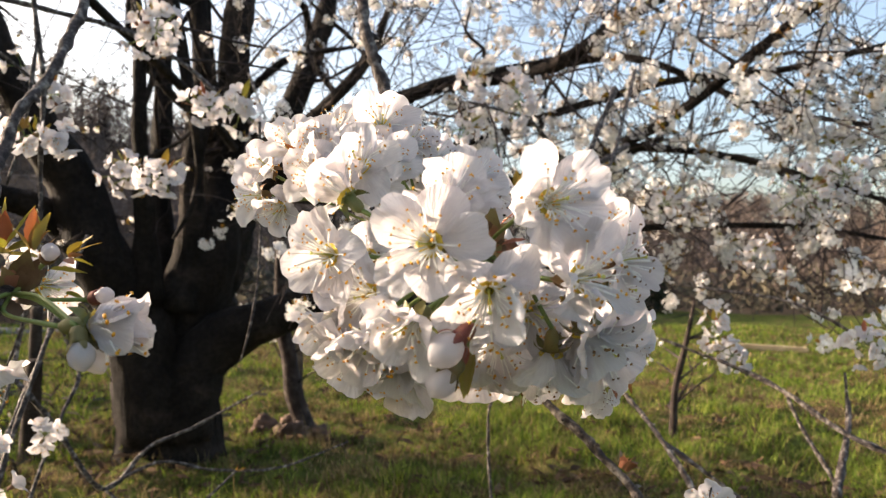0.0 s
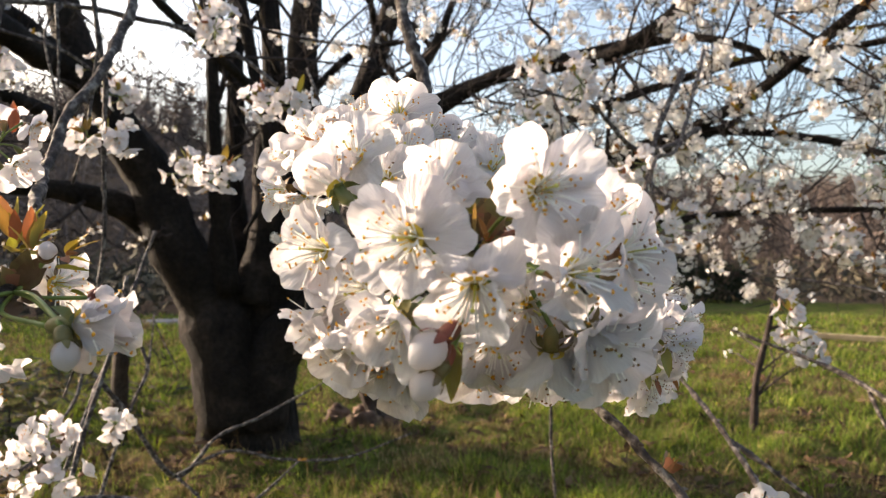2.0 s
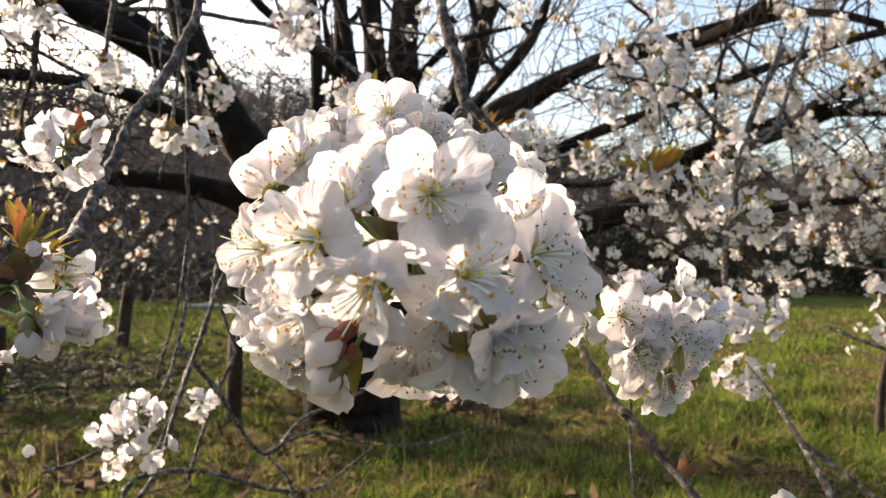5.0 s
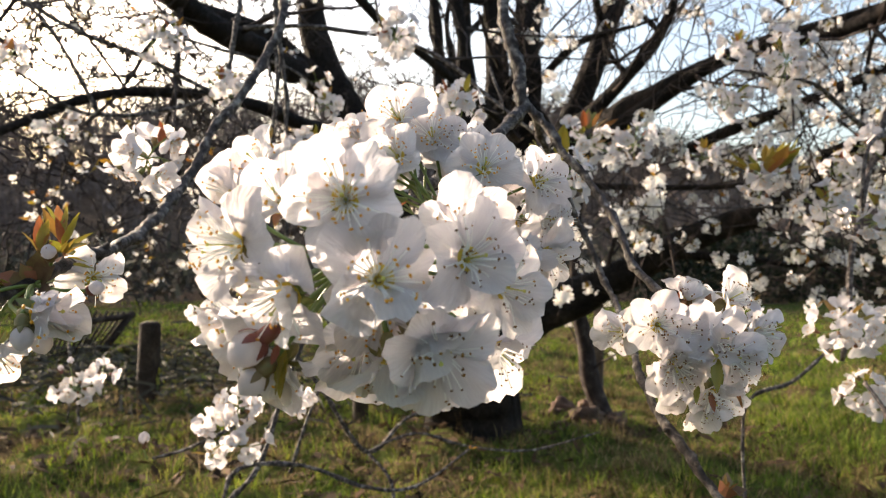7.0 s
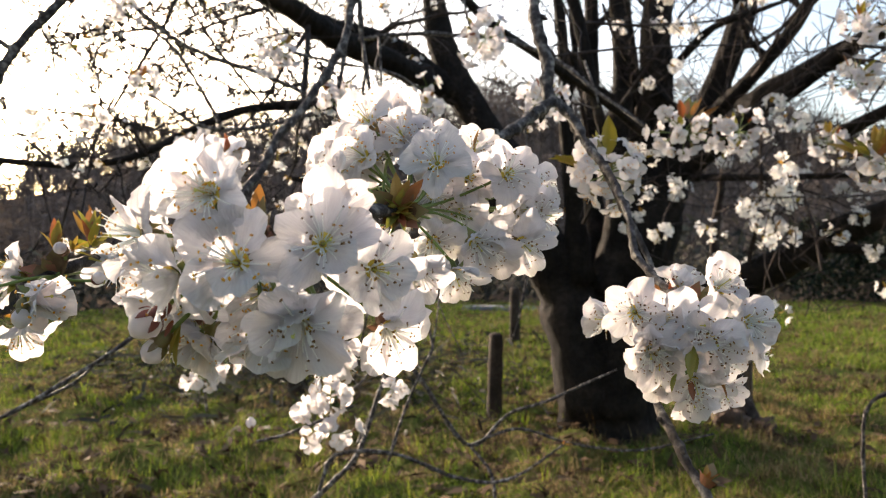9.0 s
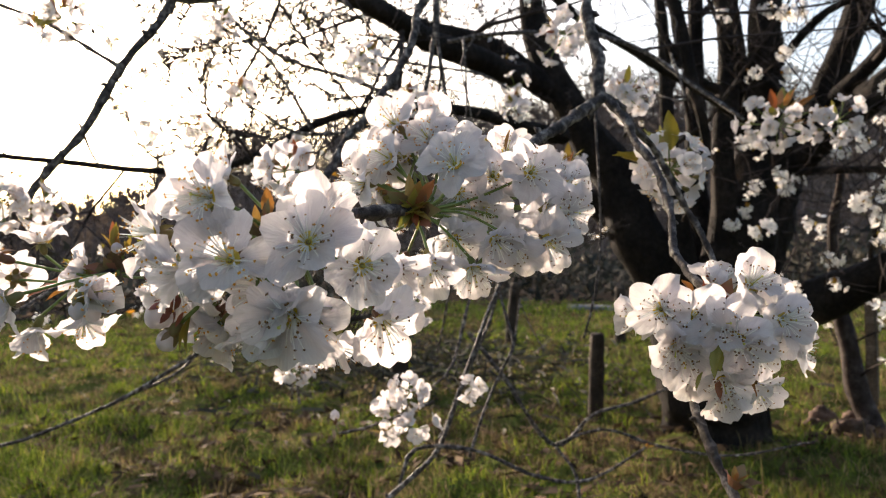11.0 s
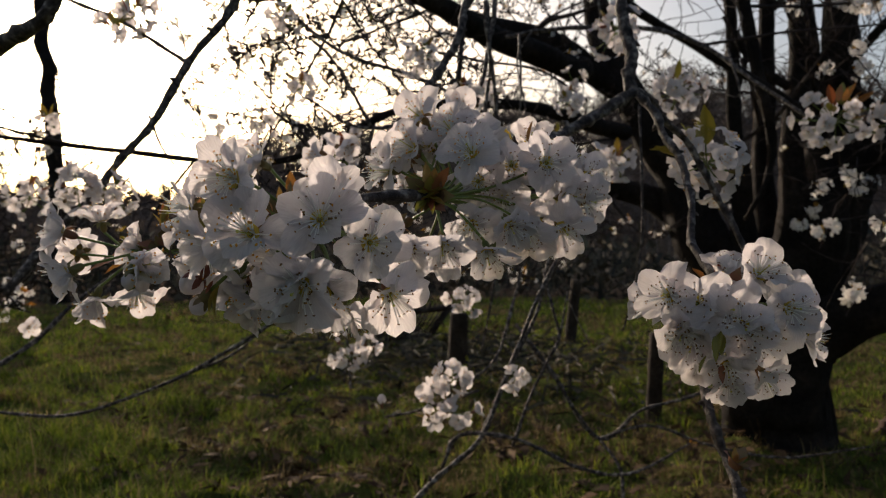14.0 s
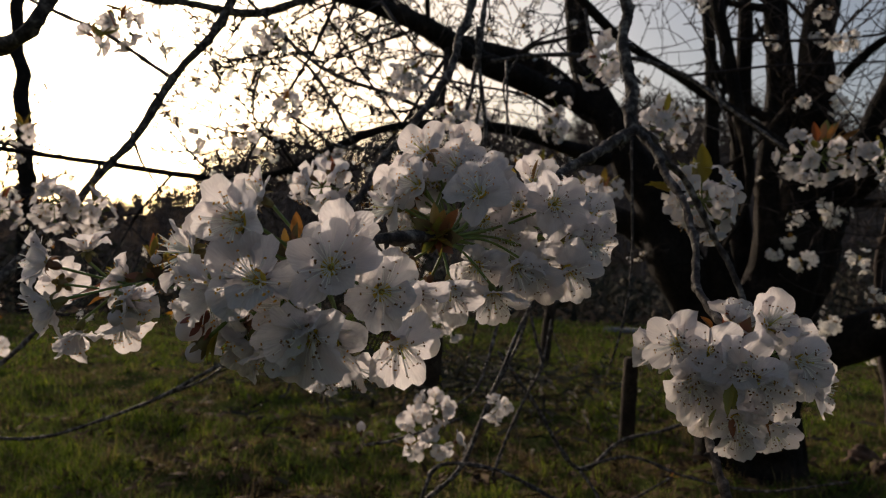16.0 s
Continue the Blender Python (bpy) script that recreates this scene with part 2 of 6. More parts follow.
# ---- ground ----
def hill_angle(az):
    """How high the wooded hill stands over the meadow, in degrees, by bearing left of +y."""
    return float(np.interp(az, [-180, -90, -45, -25, 0, 28, 45, 60, 72, 90, 130, 180], [3, 3, 4, 4.5, 7, 12, 10, 7, 4.5, 3.5, 3, 3]))


def meadow_end(az):
    return float(np.interp(az, [-180, -60, -30, 0, 20, 40, 75, 100, 180], [25, 22, 19, 15, 13, 12.5, 12.5, 16, 25]))


def ground_height(x, y):
    r = math.hypot(x, y)
    az = math.degrees(math.atan2(-x, y))
    rough = 1 - 0.65 * min(1, max(0, (r - 3.5) / 4.0))
    z = 0.05 * noise.noise((x * 0.5, y * 0.5, 0.3)) + rough * 0.075 * noise.noise((x * 1.9, y * 1.9, 4.1)) + (rough * 0.075 * noise.noise((x * 4.3, y * 4.3, 1.0)) + rough * 0.03 * noise.noise((x * 10, y * 10, 2.0)) if r < 12 else 0)
    s = min(1, max(0, (r - 24) / 46))
    s = s * s * (3 - 2 * s)
    z += s * (70 * math.tan(radians(hill_angle(az))) * (0.82 + 0.16 * noise.noise((az * 0.09, 2.0, 7.0))) + 1.6 * noise.noise((x * 0.12, y * 0.12, 1.0)))
    return z


def build_ground():
    radii = [0.0]
    r = 0.35
    while r < 2500:
        radii.append(r)
        r *= 1.032 if r < 14 else 1.12
    na = 360
    verts, faces, mats = [(0, 0, ground_height(0, 0))], [], []
    for r in radii[1:]:
        for k in range(na):
            a = 2 * math.pi * k / na
            x, y = -r * math.sin(a), r * math.cos(a)
            verts.append((x, y, ground_height(x, y)))
    for k in range(na):
        faces.append((0, 1 + k, 1 + (k + 1) % na))
    for i in range(len(radii) - 2):
        for k in range(na):
            k2 = (k + 1) % na
            faces.append((1 + i * na + k, 1 + i * na + k2, 1 + (i + 1) * na + k2, 1 + (i + 1) * na + k))
    me = bpy.data.meshes.new("ground")
    me.from_pydata(verts, [], faces)
    me.materials.append(SOIL)
    me.materials.append(WOOD_FLOOR)
    for p in me.polygons:
        x, y, _ = p.center
        p.material_index = 1 if math.hypot(x, y) > meadow_end(math.degrees(math.atan2(-x, y))) + 0.6 * noise.noise((x, y, 0)) else 0
        p.use_smooth = True
    return tagged(new("ground", me), "uneven meadow ground under rough grass", "ground", kind="structure")


build_ground()


def on_ground(x, y, sink=0.0):
    return Vector((x, y, ground_height(x, y) - sink))


def bare_and_shade(x, y):
    """How bare the turf is, 0 to 1: brown below the old tree's crown and by the hurdle, standing in for shade there
    too.
    """
    return min(1.0, math.exp(-((x + 1.8) / 1.35) ** 2 - ((y - 2.9) / 1.6) ** 2) + 1.2 * math.exp(-((x + 4.2) / 1.9) ** 2 - ((y - 4.2) / 1.5) ** 2) + 0.4 * math.exp(-((x + 2.8) / 0.8) ** 2 - ((y - 1.75) / 0.7) ** 2))


def build_grass():
    """Blades in tufts, thick near by and thinning out, green with straw-coloured patches."""
    rng = random.Random(11)
    green, dry = Geo(), Geo()

    def blade(g, x, y, z, h, w, lean, ang):
        dx, dy = math.cos(ang), math.sin(ang)
        wx, wy = -dy * w, dx * w
        l1, l2 = lean * h * 0.35, lean * h
        g.add([(x - wx, y - wy, z - 0.01), (x + wx, y + wy, z - 0.01), (x + dx * l1 - wx * 0.7, y + dy * l1 - wy * 0.7, z + h * 0.6),
               (x + dx * l1 + wx * 0.7, y + dy * l1 + wy * 0.7, z + h * 0.6), (x + dx * l2, y + dy * l2, z + h)], [(0, 1, 3, 2), (2, 3, 4)])

    count = 0
    while count < 44000:
        az = radians(rng.uniform(-48, 96))
        r = 2.1 * (13.5 / 2.1) ** (rng.random() ** 0.8)
        if r > meadow_end(math.degrees(az)) + 0.5:
            continue
        x, y = -r * math.sin(az), r * math.cos(az)
        count += 1
        lush = 0.8 * noise.noise((x * 0.6, y * 0.6, 9.0)) + 1.5 * noise.noise((x * 1.7, y * 1.7, 3.0)) + 0.8 * noise.noise((x * 4.6, y * 4.6, 6.0))
        bare = bare_and_shade(x, y)
        lush += 0.12 - 0.6 * bare + 0.4 * math.exp(-((x + 3.2) / 1.3) ** 2 - ((y - 0.9) / 1.1) ** 2)
        if rng.random() < 0.35 * bare:
            continue
        straw = lush < -0.02 + rng.uniform(-0.12, 0.12)
        n = rng.randint(8, 10) if straw else rng.randint(5, 7)
        size = (0.022 + 0.036 * max(-0.3, min(1.2, lush + 0.2))) * rng.uniform(0.6, 1.5)
        wide = 0.0017 * max(1.0, r / 3.4)
        spread = 0.03 * max(1.0, r / 4)
        zz = ground_height(x, y)
        for _ in range(n):
            bx, by = x + rng.gauss(0, spread), y + rng.gauss(0, spread)
            is_dry = straw if rng.random() < 0.85 else not straw
            if is_dry and rng.random() < 0.7:
                blade(dry, bx, by, zz + size * 0.3, size * rng.uniform(0.35, 0.9), wide * 1.5, rng.uniform(1.2, 4.0), rng.uniform(0, 6.28))
            else:
                blade(dry if is_dry else green, bx, by, zz, size * rng.uniform(0.6, 1.4), wide * rng.uniform(0.7, 1.5), rng.uniform(0.4, 2.0), rng.uniform(0, 6.28))
    # tussocks of longer blades
    for _ in range(1100):
        az, r = radians(rng.uniform(-48, 94)), 2.2 * (11.5 / 2.2) ** (rng.random() ** 0.8)
        x, y = -r * math.sin(az), r * math.cos(az)
        h, straw = rng.uniform(0.045, 0.12), rng.random() < 0.5
        for _ in range(rng.randint(14, 26)):
            a = rng.uniform(0, 6.28)
            d = abs(rng.gauss(0, 0.04))
            bx, by = x + math.cos(a) * d, y + math.sin(a) * d
            blade(dry if straw or rng.random() < 0.15 else green, bx, by, ground_height(bx, by), h * rng.uniform(0.5, 1.2), 0.0019 * max(1, r / 3.6), rng.uniform(0.3, 1.5), a + rng.gauss(0, 0.5))
    # tall dry stalks that stand over the sward
    for _ in range(170):
        az, r = radians(rng.uniform(-45, 92)), rng.uniform(2.6, 9)
        x, y = -r * math.sin(az), r * math.cos(az)
        blade(dry, x, y, ground_height(x, y), rng.uniform(0.12, 0.34), 0.0016 * max(1, r / 4), rng.uniform(0.05, 0.7), rng.uniform(0, 6.28))
    tagged(mesh_part("meadow_grass", green.mesh("meadow_grass"), GRASS, smooth=False), "rough green spring grass in uneven tufts", "grass", kind="stuff")
    tagged(mesh_part("dry_grass", dry.mesh("dry_grass"), STRAW, smooth=False), "matted straw-coloured dead grass on the meadow", "dry grass", kind="stuff")


build_grass()


def build_litter():
    """Dead leaves and stalk bits lying in patches on the turf."""
    rng = random.Random(19)
    g = Geo()
    count = 0
    while count < 7500:
        az, r = radians(rng.uniform(-48, 94)), 2.1 * (11 / 2.1) ** (rng.random() ** 0.8)
        x, y = -r * math.sin(az), r * math.cos(az)
        if noise.noise((x * 1.1, y * 1.1, 8.0)) + 0.8 * noise.noise((x * 3.6, y * 3.6, 1.0)) < 0.16 - 0.7 * bare_and_shade(x, y):
            continue
        count += 1
        c = Vector((x, y, ground_height(x, y) + rng.uniform(0.008, 0.035)))
        d = Vector((rng.gauss(0, 1), rng.gauss(0, 1), rng.gauss(0, 0.35))).normalized() * rng.uniform(0.02, 0.06)
        w = d.cross(Vector((rng.gauss(0, 0.4), rng.gauss(0, 0.4), 1))).normalized() * d.length * rng.uniform(0.12, 0.4)
        g.add([c - d, c + w, c + d, c - w + Vector((0, 0, 0.006))], [(0, 1, 3), (1, 2, 3)])
    tagged(mesh_part("leaf_litter", g.mesh("leaf_litter"), LITTER, smooth=False), "brown dead leaves scattered in the turf", "leaf litter", kind="stuff")


build_litter()


def build_far_woods():
    """Bare trees on the hill and dark scrub along the meadow's edge."""
    rng = random.Random(5)
    g = Geo()
    for _ in range(2100):
        az = rng.uniform(-60, 110)
        r = math.sqrt(rng.uniform(22 ** 2, 76 ** 2))
        x, y = -r * math.sin(radians(az)), r * math.cos(radians(az))
        z = ground_height(x, y)
        h = rng.uniform(2.0, 5.2) * (1.15 if 30 < az < 62 else 1.0) * (0.45 if az > 66 else 0.6 if az < 8 else 1)
        fat = r / 50
        g.tube([(x, y, z - 0.2), (x + rng.uniform(-.3, .3), y, z + h * 0.5), (x + rng.uniform(-.6, .6), y, z + h * 0.95)], [0.07 * fat, 0.05 * fat, 0.01], 3, False)
        for _ in range(42):
            b = Vector((x + rng.gauss(0, 0.12) * h, y + rng.gauss(0, 0.12) * h, z + h * rng.uniform(0.15, 0.85)))
            d = Vector((rng.gauss(0, 1), rng.gauss(0, 1), rng.uniform(0.0, 1.4))).normalized() * h * rng.uniform(0.12, 0.35)
            w = Vector((rng.gauss(0, 1), rng.gauss(0, 1), rng.gauss(0, 1))).normalized() * rng.uniform(0.02, 0.07) * fat
            tip = b + d
            g.add([b - w, b + w, tip], [(0, 1, 2)])
            for s in (0.35, 0.7):
                q = b + d * s
                e = q + d.cross(Vector((rng.gauss(0, 1), rng.gauss(0, 1), rng.gauss(0, 1)))).normalized() * d.length * 0.55
                g.add([q - w * 0.7, q + w * 0.7, e], [(0, 1, 2)])
    tagged(mesh_part("bare_woods", g.mesh("bare_woods"), BARE_WOOD, smooth=False), "bare brown woodland on the hillside", "woods", kind="stuff")
    g = Geo()
    for _ in range(24000):
        az = rng.uniform(-62, 112)
        r = meadow_end(az) + abs(rng.gauss(0, 4.0)) + 0.1
        x, y = -r * math.sin(radians(az)), r * math.cos(radians(az))
        top = 1.25 + 0.7 * noise.noise((x * 0.25, y * 0.25, 5.0)) + 0.5 * noise.noise((x, y, 2.0))
        b = Vector((x, y, ground_height(x, y) + rng.uniform(0, max(0.3, top * rng.uniform(0.5, 1)))))
        d = Vector((rng.gauss(0, 0.5), rng.gauss(0, 0.5), rng.gauss(0.2, 0.5)))
        s = rng.uniform(0.06, 0.28)
        w = d.cross(Vector((rng.gauss(0, 1), rng.gauss(0, 1), rng.gauss(0, 1)))).normalized() * s * rng.uniform(0.05, 0.3)
        d = d.normalized() * s
        g.add([b - w, b + w, b + d + w * 0.3, b + d - w * 0.3], [(0, 1, 2, 3)])
    tagged(mesh_part("scrub", g.mesh("scrub"), SCRUB, smooth=False), "dark brambles and scrub along the meadow's edge", "scrub", kind="stuff")


build_far_woods()


def build_hedge():
    """A dense hedge at the far edge of the meadow, coloured dark for its shade: small leaves in clumps with an uneven
    top.
    """
    rng = random.Random(27)
    g = Geo()
    for _ in range(15000):
        az = rng.uniform(-17, 10)
        r = meadow_end(az) - 0.6 + abs(rng.gauss(0, 0.5))
        x, y = -r * math.sin(radians(az)), r * math.cos(radians(az))
        top = (1.35 - 0.035 * max(0, -az)) * (1 + 0.22 * noise.noise((x * 0.9, y * 0.9, 3.0)) + 0.14 * noise.noise((x * 3.1, y * 3.1, 8.0)))
        b = Vector((x, y, ground_height(x, y) + top * rng.random() ** 0.8))
        d = Vector((rng.gauss(0, 1), rng.gauss(-0.4, 1), rng.gauss(0.3, 0.8))).normalized() * rng.uniform(0.04, 0.11)
        w = d.cross(Vector((rng.gauss(0, 1), rng.gauss(0, 1), rng.gauss(0, 1)))).normalized() * d.length * 0.4
        g.add([b, b + d * 0.5 + w, b + d, b + d * 0.5 - w], [(0, 1, 2, 3)])
    tagged(mesh_part("hedge", g.mesh("hedge"), HEDGE, smooth=False), "dense evergreen hedge at the meadow's edge, shade put into its leaf colour", "hedge", kind="stuff")


build_hedge()


def build_road():
    g = Geo()
    for k in range(13):
        a = radians(20 + 1.15 * k)
        row = []
        for r in (11.2, 12.0):
            x, y = -r * math.sin(a), r * math.cos(a)
            row.append((x, y, ground_height(x, y) + 0.03))
        row += [(p[0], p[1], p[2] - 0.2) for p in row]
        g.v.extend(row)
    for k in range(12):
        i = 4 * k
        g.f += [(i, i + 4, i + 5, i + 1), (i + 2, i + 6, i + 4, i), (i + 1, i + 5, i + 7, i + 3)]
    tagged(mesh_part("road", g.mesh("road"), ROAD), "narrow grey lane beyond the meadow", "road", kind="structure")


build_road()


# ---- the old cherry tree ----
FLOWER_SITES = []


def limb(tree, name, points, radii, label="", sides=10, material=None, lump=0.06, seed=1, step=0.06):
    rng = random.Random(seed)
    pts, rad = spline(points, radii, step)
    wob = [Vector((noise.noise((i * 0.13, seed, 0.0)), noise.noise((i * 0.13, seed, 5.0)), noise.noise((i * 0.13, seed, 9.0)))) for i in range(len(pts))]
    pts = [p + w * r * 0.7 for p, w, r in zip(pts, wob, rad)]
    rad = [r * (1 + 0.16 * noise.noise((i * 0.31, seed, 2.0)) + 0.10 * max(0.0, noise.noise((i * 0.9, seed, 6.0)))) for i, r in enumerate(rad)]
    g = Geo(tree.location)
    g.tube(pts, rad, sides, True, lump, rng)
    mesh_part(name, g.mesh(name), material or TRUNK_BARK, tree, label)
    return pts, rad


def build_tree():
    base = on_ground(-1.33, 3.62)
    tree = thing("cherry_tree", base, "old many-stemmed cherry tree in white blossom", "tree")
    # bole, flared at the foot and at the crotch
    g = Geo(base)
    rng = random.Random(3)
    pts, rad = spline([base + Vector((0, 0, -0.1)), base + Vector((0, 0, 0.08)), base + Vector((0.0, 0.0, 0.35)), base + Vector((-0.01, 0.02, 0.62)), base + Vector((-0.02, 0.03, 0.80))],
                      [0.27, 0.225, 0.195, 0.19, 0.15], 0.03)
    verts, faces, sides = [], [], 88
    for i, (p, r) in enumerate(zip(pts, rad)):
        for k in range(sides):
            w = 2 * math.pi * k / sides
            f = 1 + 0.11 * math.cos(w * 3 + 0.6 + 0.5 * p.z) + 0.09 * abs(math.cos(w * 3.5 + 1.9 + 0.3 * p.z)) + 0.05 * noise.noise((math.cos(w) * 2, math.sin(w) * 2, p.z * 3))
            f += 0.05 * noise.noise((math.cos(w) * 7, math.sin(w) * 7, p.z * 5)) + 0.035 * noise.noise((math.cos(w) * 16, math.sin(w) * 16, p.z * 3.5))
            f -= 0.05 * max(0.0, math.sin(w * 7 + 2.2 * noise.noise((p.z * 2.2, w, 3.0)))) ** 4
            verts.append(p + Vector((math.cos(w), math.sin(w), 0)) * r * f)
    for i in range(len(pts) - 1):
        for k in range(sides):
            k2 = (k + 1) % sides
            faces.append((i * sides + k, i * sides + k2, (i + 1) * sides + k2, (i + 1) * sides + k))
    faces.append(tuple((len(pts) - 1) * sides + k for k in range(sides)))
    g.add(verts, faces)
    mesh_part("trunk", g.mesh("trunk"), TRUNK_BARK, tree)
    stems = []

    def stem(points, radii, seed, twiggy=1.0):
        stems.append((*limb(tree, "limb", points, radii, seed=seed), twiggy))

    stem([(-1.2719, 3.5740, 0.1905), (-1.2395, 3.5590, 0.6030), (-1.1282, 3.5672, 1.0658), (-1.0604, 3.6080, 1.6385), (-1.0400, 3.6207, 2.0395), (-1.0406, 3.6796, 2.6928), (-0.9948, 3.7659, 3.4807)], [0.15, 0.145, 0.115, 0.085, 0.075, 0.06, 0.03], 2, 0.5)
    stem([(-1.2449, 3.4401, 0.7256), (-1.1713, 3.4264, 1.2861), (-1.1419, 3.3867, 1.8312), (-1.1548, 3.3224, 2.4151), (-1.1423, 3.2149, 3.0316)], [0.10, 0.055, 0.045, 0.035, 0.015], 4, 0.4)
    stem([(-1.3676, 3.5421, 0.7164), (-1.3949, 3.5852, 1.3094), (-1.4064, 3.6379, 2.0991), (-1.4648, 3.7212, 2.9336)], [0.09, 0.05, 0.04, 0.02], 5, 0.4)
    stem([(-1.3333, 3.3305, 0.7849), (-1.3387, 3.2127, 1.4673), (-1.3436, 3.1529, 1.9676), (-1.3883, 3.0699, 2.5850)], [0.07, 0.033, 0.026, 0.012], 6, 0.5)
    stem([(-1.3605, 3.4524, 0.1455), (-1.4008, 3.4065, 0.6083), (-1.5613, 3.2554, 1.0658), (-1.7647, 3.0792, 1.6086), (-1.9204, 2.9887, 1.9855), (-1.9678, 2.9617, 2.3758), (-2.0641, 3.0223, 2.9597)], [0.15, 0.16, 0.125, 0.085, 0.07, 0.055, 0.025], 7, 1.2)
    stem([(-1.8487, 3.0302, 1.7204), (-2.0072, 2.7059, 1.9158), (-2.0805, 2.4311, 1.9468), (-2.1044, 2.1854, 1.9784), (-2.1661, 1.8017, 2.0862), (-2.1759, 1.4483, 2.1103)], [0.07, 0.055, 0.048, 0.038, 0.025, 0.01], 8, 2.2)
    stem([(-1.2177, 3.4683, 0.1656), (-1.1203, 3.4691, 0.4848), (-0.9106, 3.4671, 0.6847), (-0.5326, 3.4771, 0.8408), (-0.1568, 3.4309, 1.0384), (0.1772, 3.3654, 1.1749), (0.4886, 3.2894, 1.3404), (0.9920, 3.3025, 1.5585)], [0.14, 0.14, 0.11, 0.075, 0.058, 0.046, 0.036, 0.015], 9, 1.6)
    stem([(-1.2166, 3.5788, 0.4371), (-1.0804, 3.6635, 1.0238), (-0.9494, 3.7240, 1.4367), (-0.8176, 3.7849, 1.7319), (-0.6943, 3.8419, 2.0859), (-0.6216, 3.8753, 2.4395), (-0.5714, 3.8980, 2.9989)], [0.13, 0.115, 0.08, 0.065, 0.06, 0.05, 0.025], 10, 0.7)
    stem([(-0.8833, 3.7546, 1.5549), (-0.5905, 3.6698, 1.7760), (-0.3872, 3.6538, 1.9985), (-0.2664, 3.5994, 2.2854)], [0.045, 0.032, 0.028, 0.012], 12, 0.8)
    stem([(-0.9885, 3.7059, 1.2893), (-0.5605, 3.4635, 1.5329), (-0.3176, 3.3557, 1.6491), (-0.0684, 3.2508, 1.7584), (0.2499, 3.1781, 1.8156), (0.6067, 3.1232, 1.8978)], [0.06, 0.04, 0.032, 0.028, 0.022, 0.008], 13, 1.6)
    stem([(-1.3920, 3.5280, 0.6446), (-1.5679, 3.4437, 0.9307), (-1.7689, 3.2544, 1.1339), (-1.9926, 3.0111, 1.2502), (-2.2002, 2.7717, 1.2718), (-2.5421, 2.5086, 1.3125)], [0.14, 0.11, 0.07, 0.045, 0.032, 0.012], 14, 1.3)
    stem([(-0.6483, 3.6847, 1.5853), (-0.1508, 3.3803, 1.7498), (0.4130, 3.0787, 1.8107), (0.6986, 2.8755, 1.9296), (0.9407, 2.6721, 2.0578), (1.3712, 2.4675, 2.2334)], [0.07, 0.036, 0.03, 0.027, 0.022, 0.01], 15, 1.8)
    stem([(0.2929, 3.2914, 1.3229), (0.7055, 2.9877, 1.4616), (0.8954, 2.7851, 1.5604), (1.0907, 2.5809, 1.7172), (1.2644, 2.3770, 1.8656), (1.5118, 2.2723, 2.0448)], [0.04, 0.022, 0.021, 0.02, 0.017, 0.008], 16, 2.0)
    stem([(-1.1866, 3.6976, 1.0919), (-1.1554, 3.5839, 1.6175), (-1.1391, 3.4737, 2.0051), (-1.1183, 3.3608, 2.5012)], [0.05, 0.028, 0.024, 0.012], 17, 0.5)
    stem([(-1.8678, 2.7786, 1.7730), (-1.7086, 2.1984, 1.7445), (-1.6066, 1.7047, 1.7541), (-1.5541, 1.3066, 1.7630), (-1.5870, 0.9629, 1.7394)], [0.06, 0.05, 0.035, 0.02, 0.01], 18, 2.2)
    stem([(-1.6738, 2.8524, 1.4649), (-1.7116, 2.1967, 1.5088), (-1.7665, 1.6750, 1.4359), (-1.8766, 1.2433, 1.2272), (-2.0064, 0.7873, 1.2273), (-2.1984, 0.4119, 1.2695)], [0.04, 0.022, 0.015, 0.011, 0.009, 0.006], 19, 2.2)
    stem([(-0.2389, 3.5886, 1.4336), (0.2810, 3.1852, 1.5593), (0.8138, 2.8818, 1.6885), (1.2321, 2.5819, 1.6786), (1.6005, 2.3803, 1.7397)], [0.03, 0.02, 0.016, 0.012, 0.006], 20, 2.4)
    stem([(0.4130, 3.0787, 1.8107), (0.7676, 2.8792, 1.7890), (1.1767, 2.6851, 1.5591), (1.5744, 2.4880, 1.4425)], [0.02, 0.015, 0.012, 0.006], 22, 2.4)
    stem([(0.7055, 2.9877, 1.4616), (1.1143, 2.7896, 1.3853), (1.3983, 2.5929, 1.2580), (1.6747, 2.4956, 1.1534)], [0.018, 0.014, 0.011, 0.006], 23, 2.4)
    stem([(0.5512, 3.2973, 1.0962), (0.9650, 2.9962, 1.1350), (1.3342, 2.7963, 1.1279), (1.6423, 2.5980, 1.0597)], [0.018, 0.014, 0.011, 0.006], 24, 2.2)
    stem([(-0.3279, 3.4618, 0.9426), (-0.0321, 3.2685, 0.9341), (0.2158, 3.1631, 0.9048), (0.4662, 3.0589, 0.9305)], [0.02, 0.014, 0.011, 0.006], 25, 2.4)
    stem([(-0.9885, 3.7059, 1.2893), (-0.4501, 3.2945, 1.2393), (-0.0278, 3.1599, 1.2155), (0.3629, 3.1208, 1.2631)], [0.02, 0.014, 0.011, 0.006], 26, 2.6)
    stem([(-0.9267, 1.6322, 1.7028), (-0.8691, 1.7804, 1.5919), (-0.8172, 1.9209, 1.5347), (-0.7684, 2.0889, 1.4723), (-0.7669, 2.4492, 1.4180), (-0.7739, 2.6747, 1.3850)], [0.012, 0.0125, 0.0125, 0.013, 0.014, 0.015], 27, 0.4)
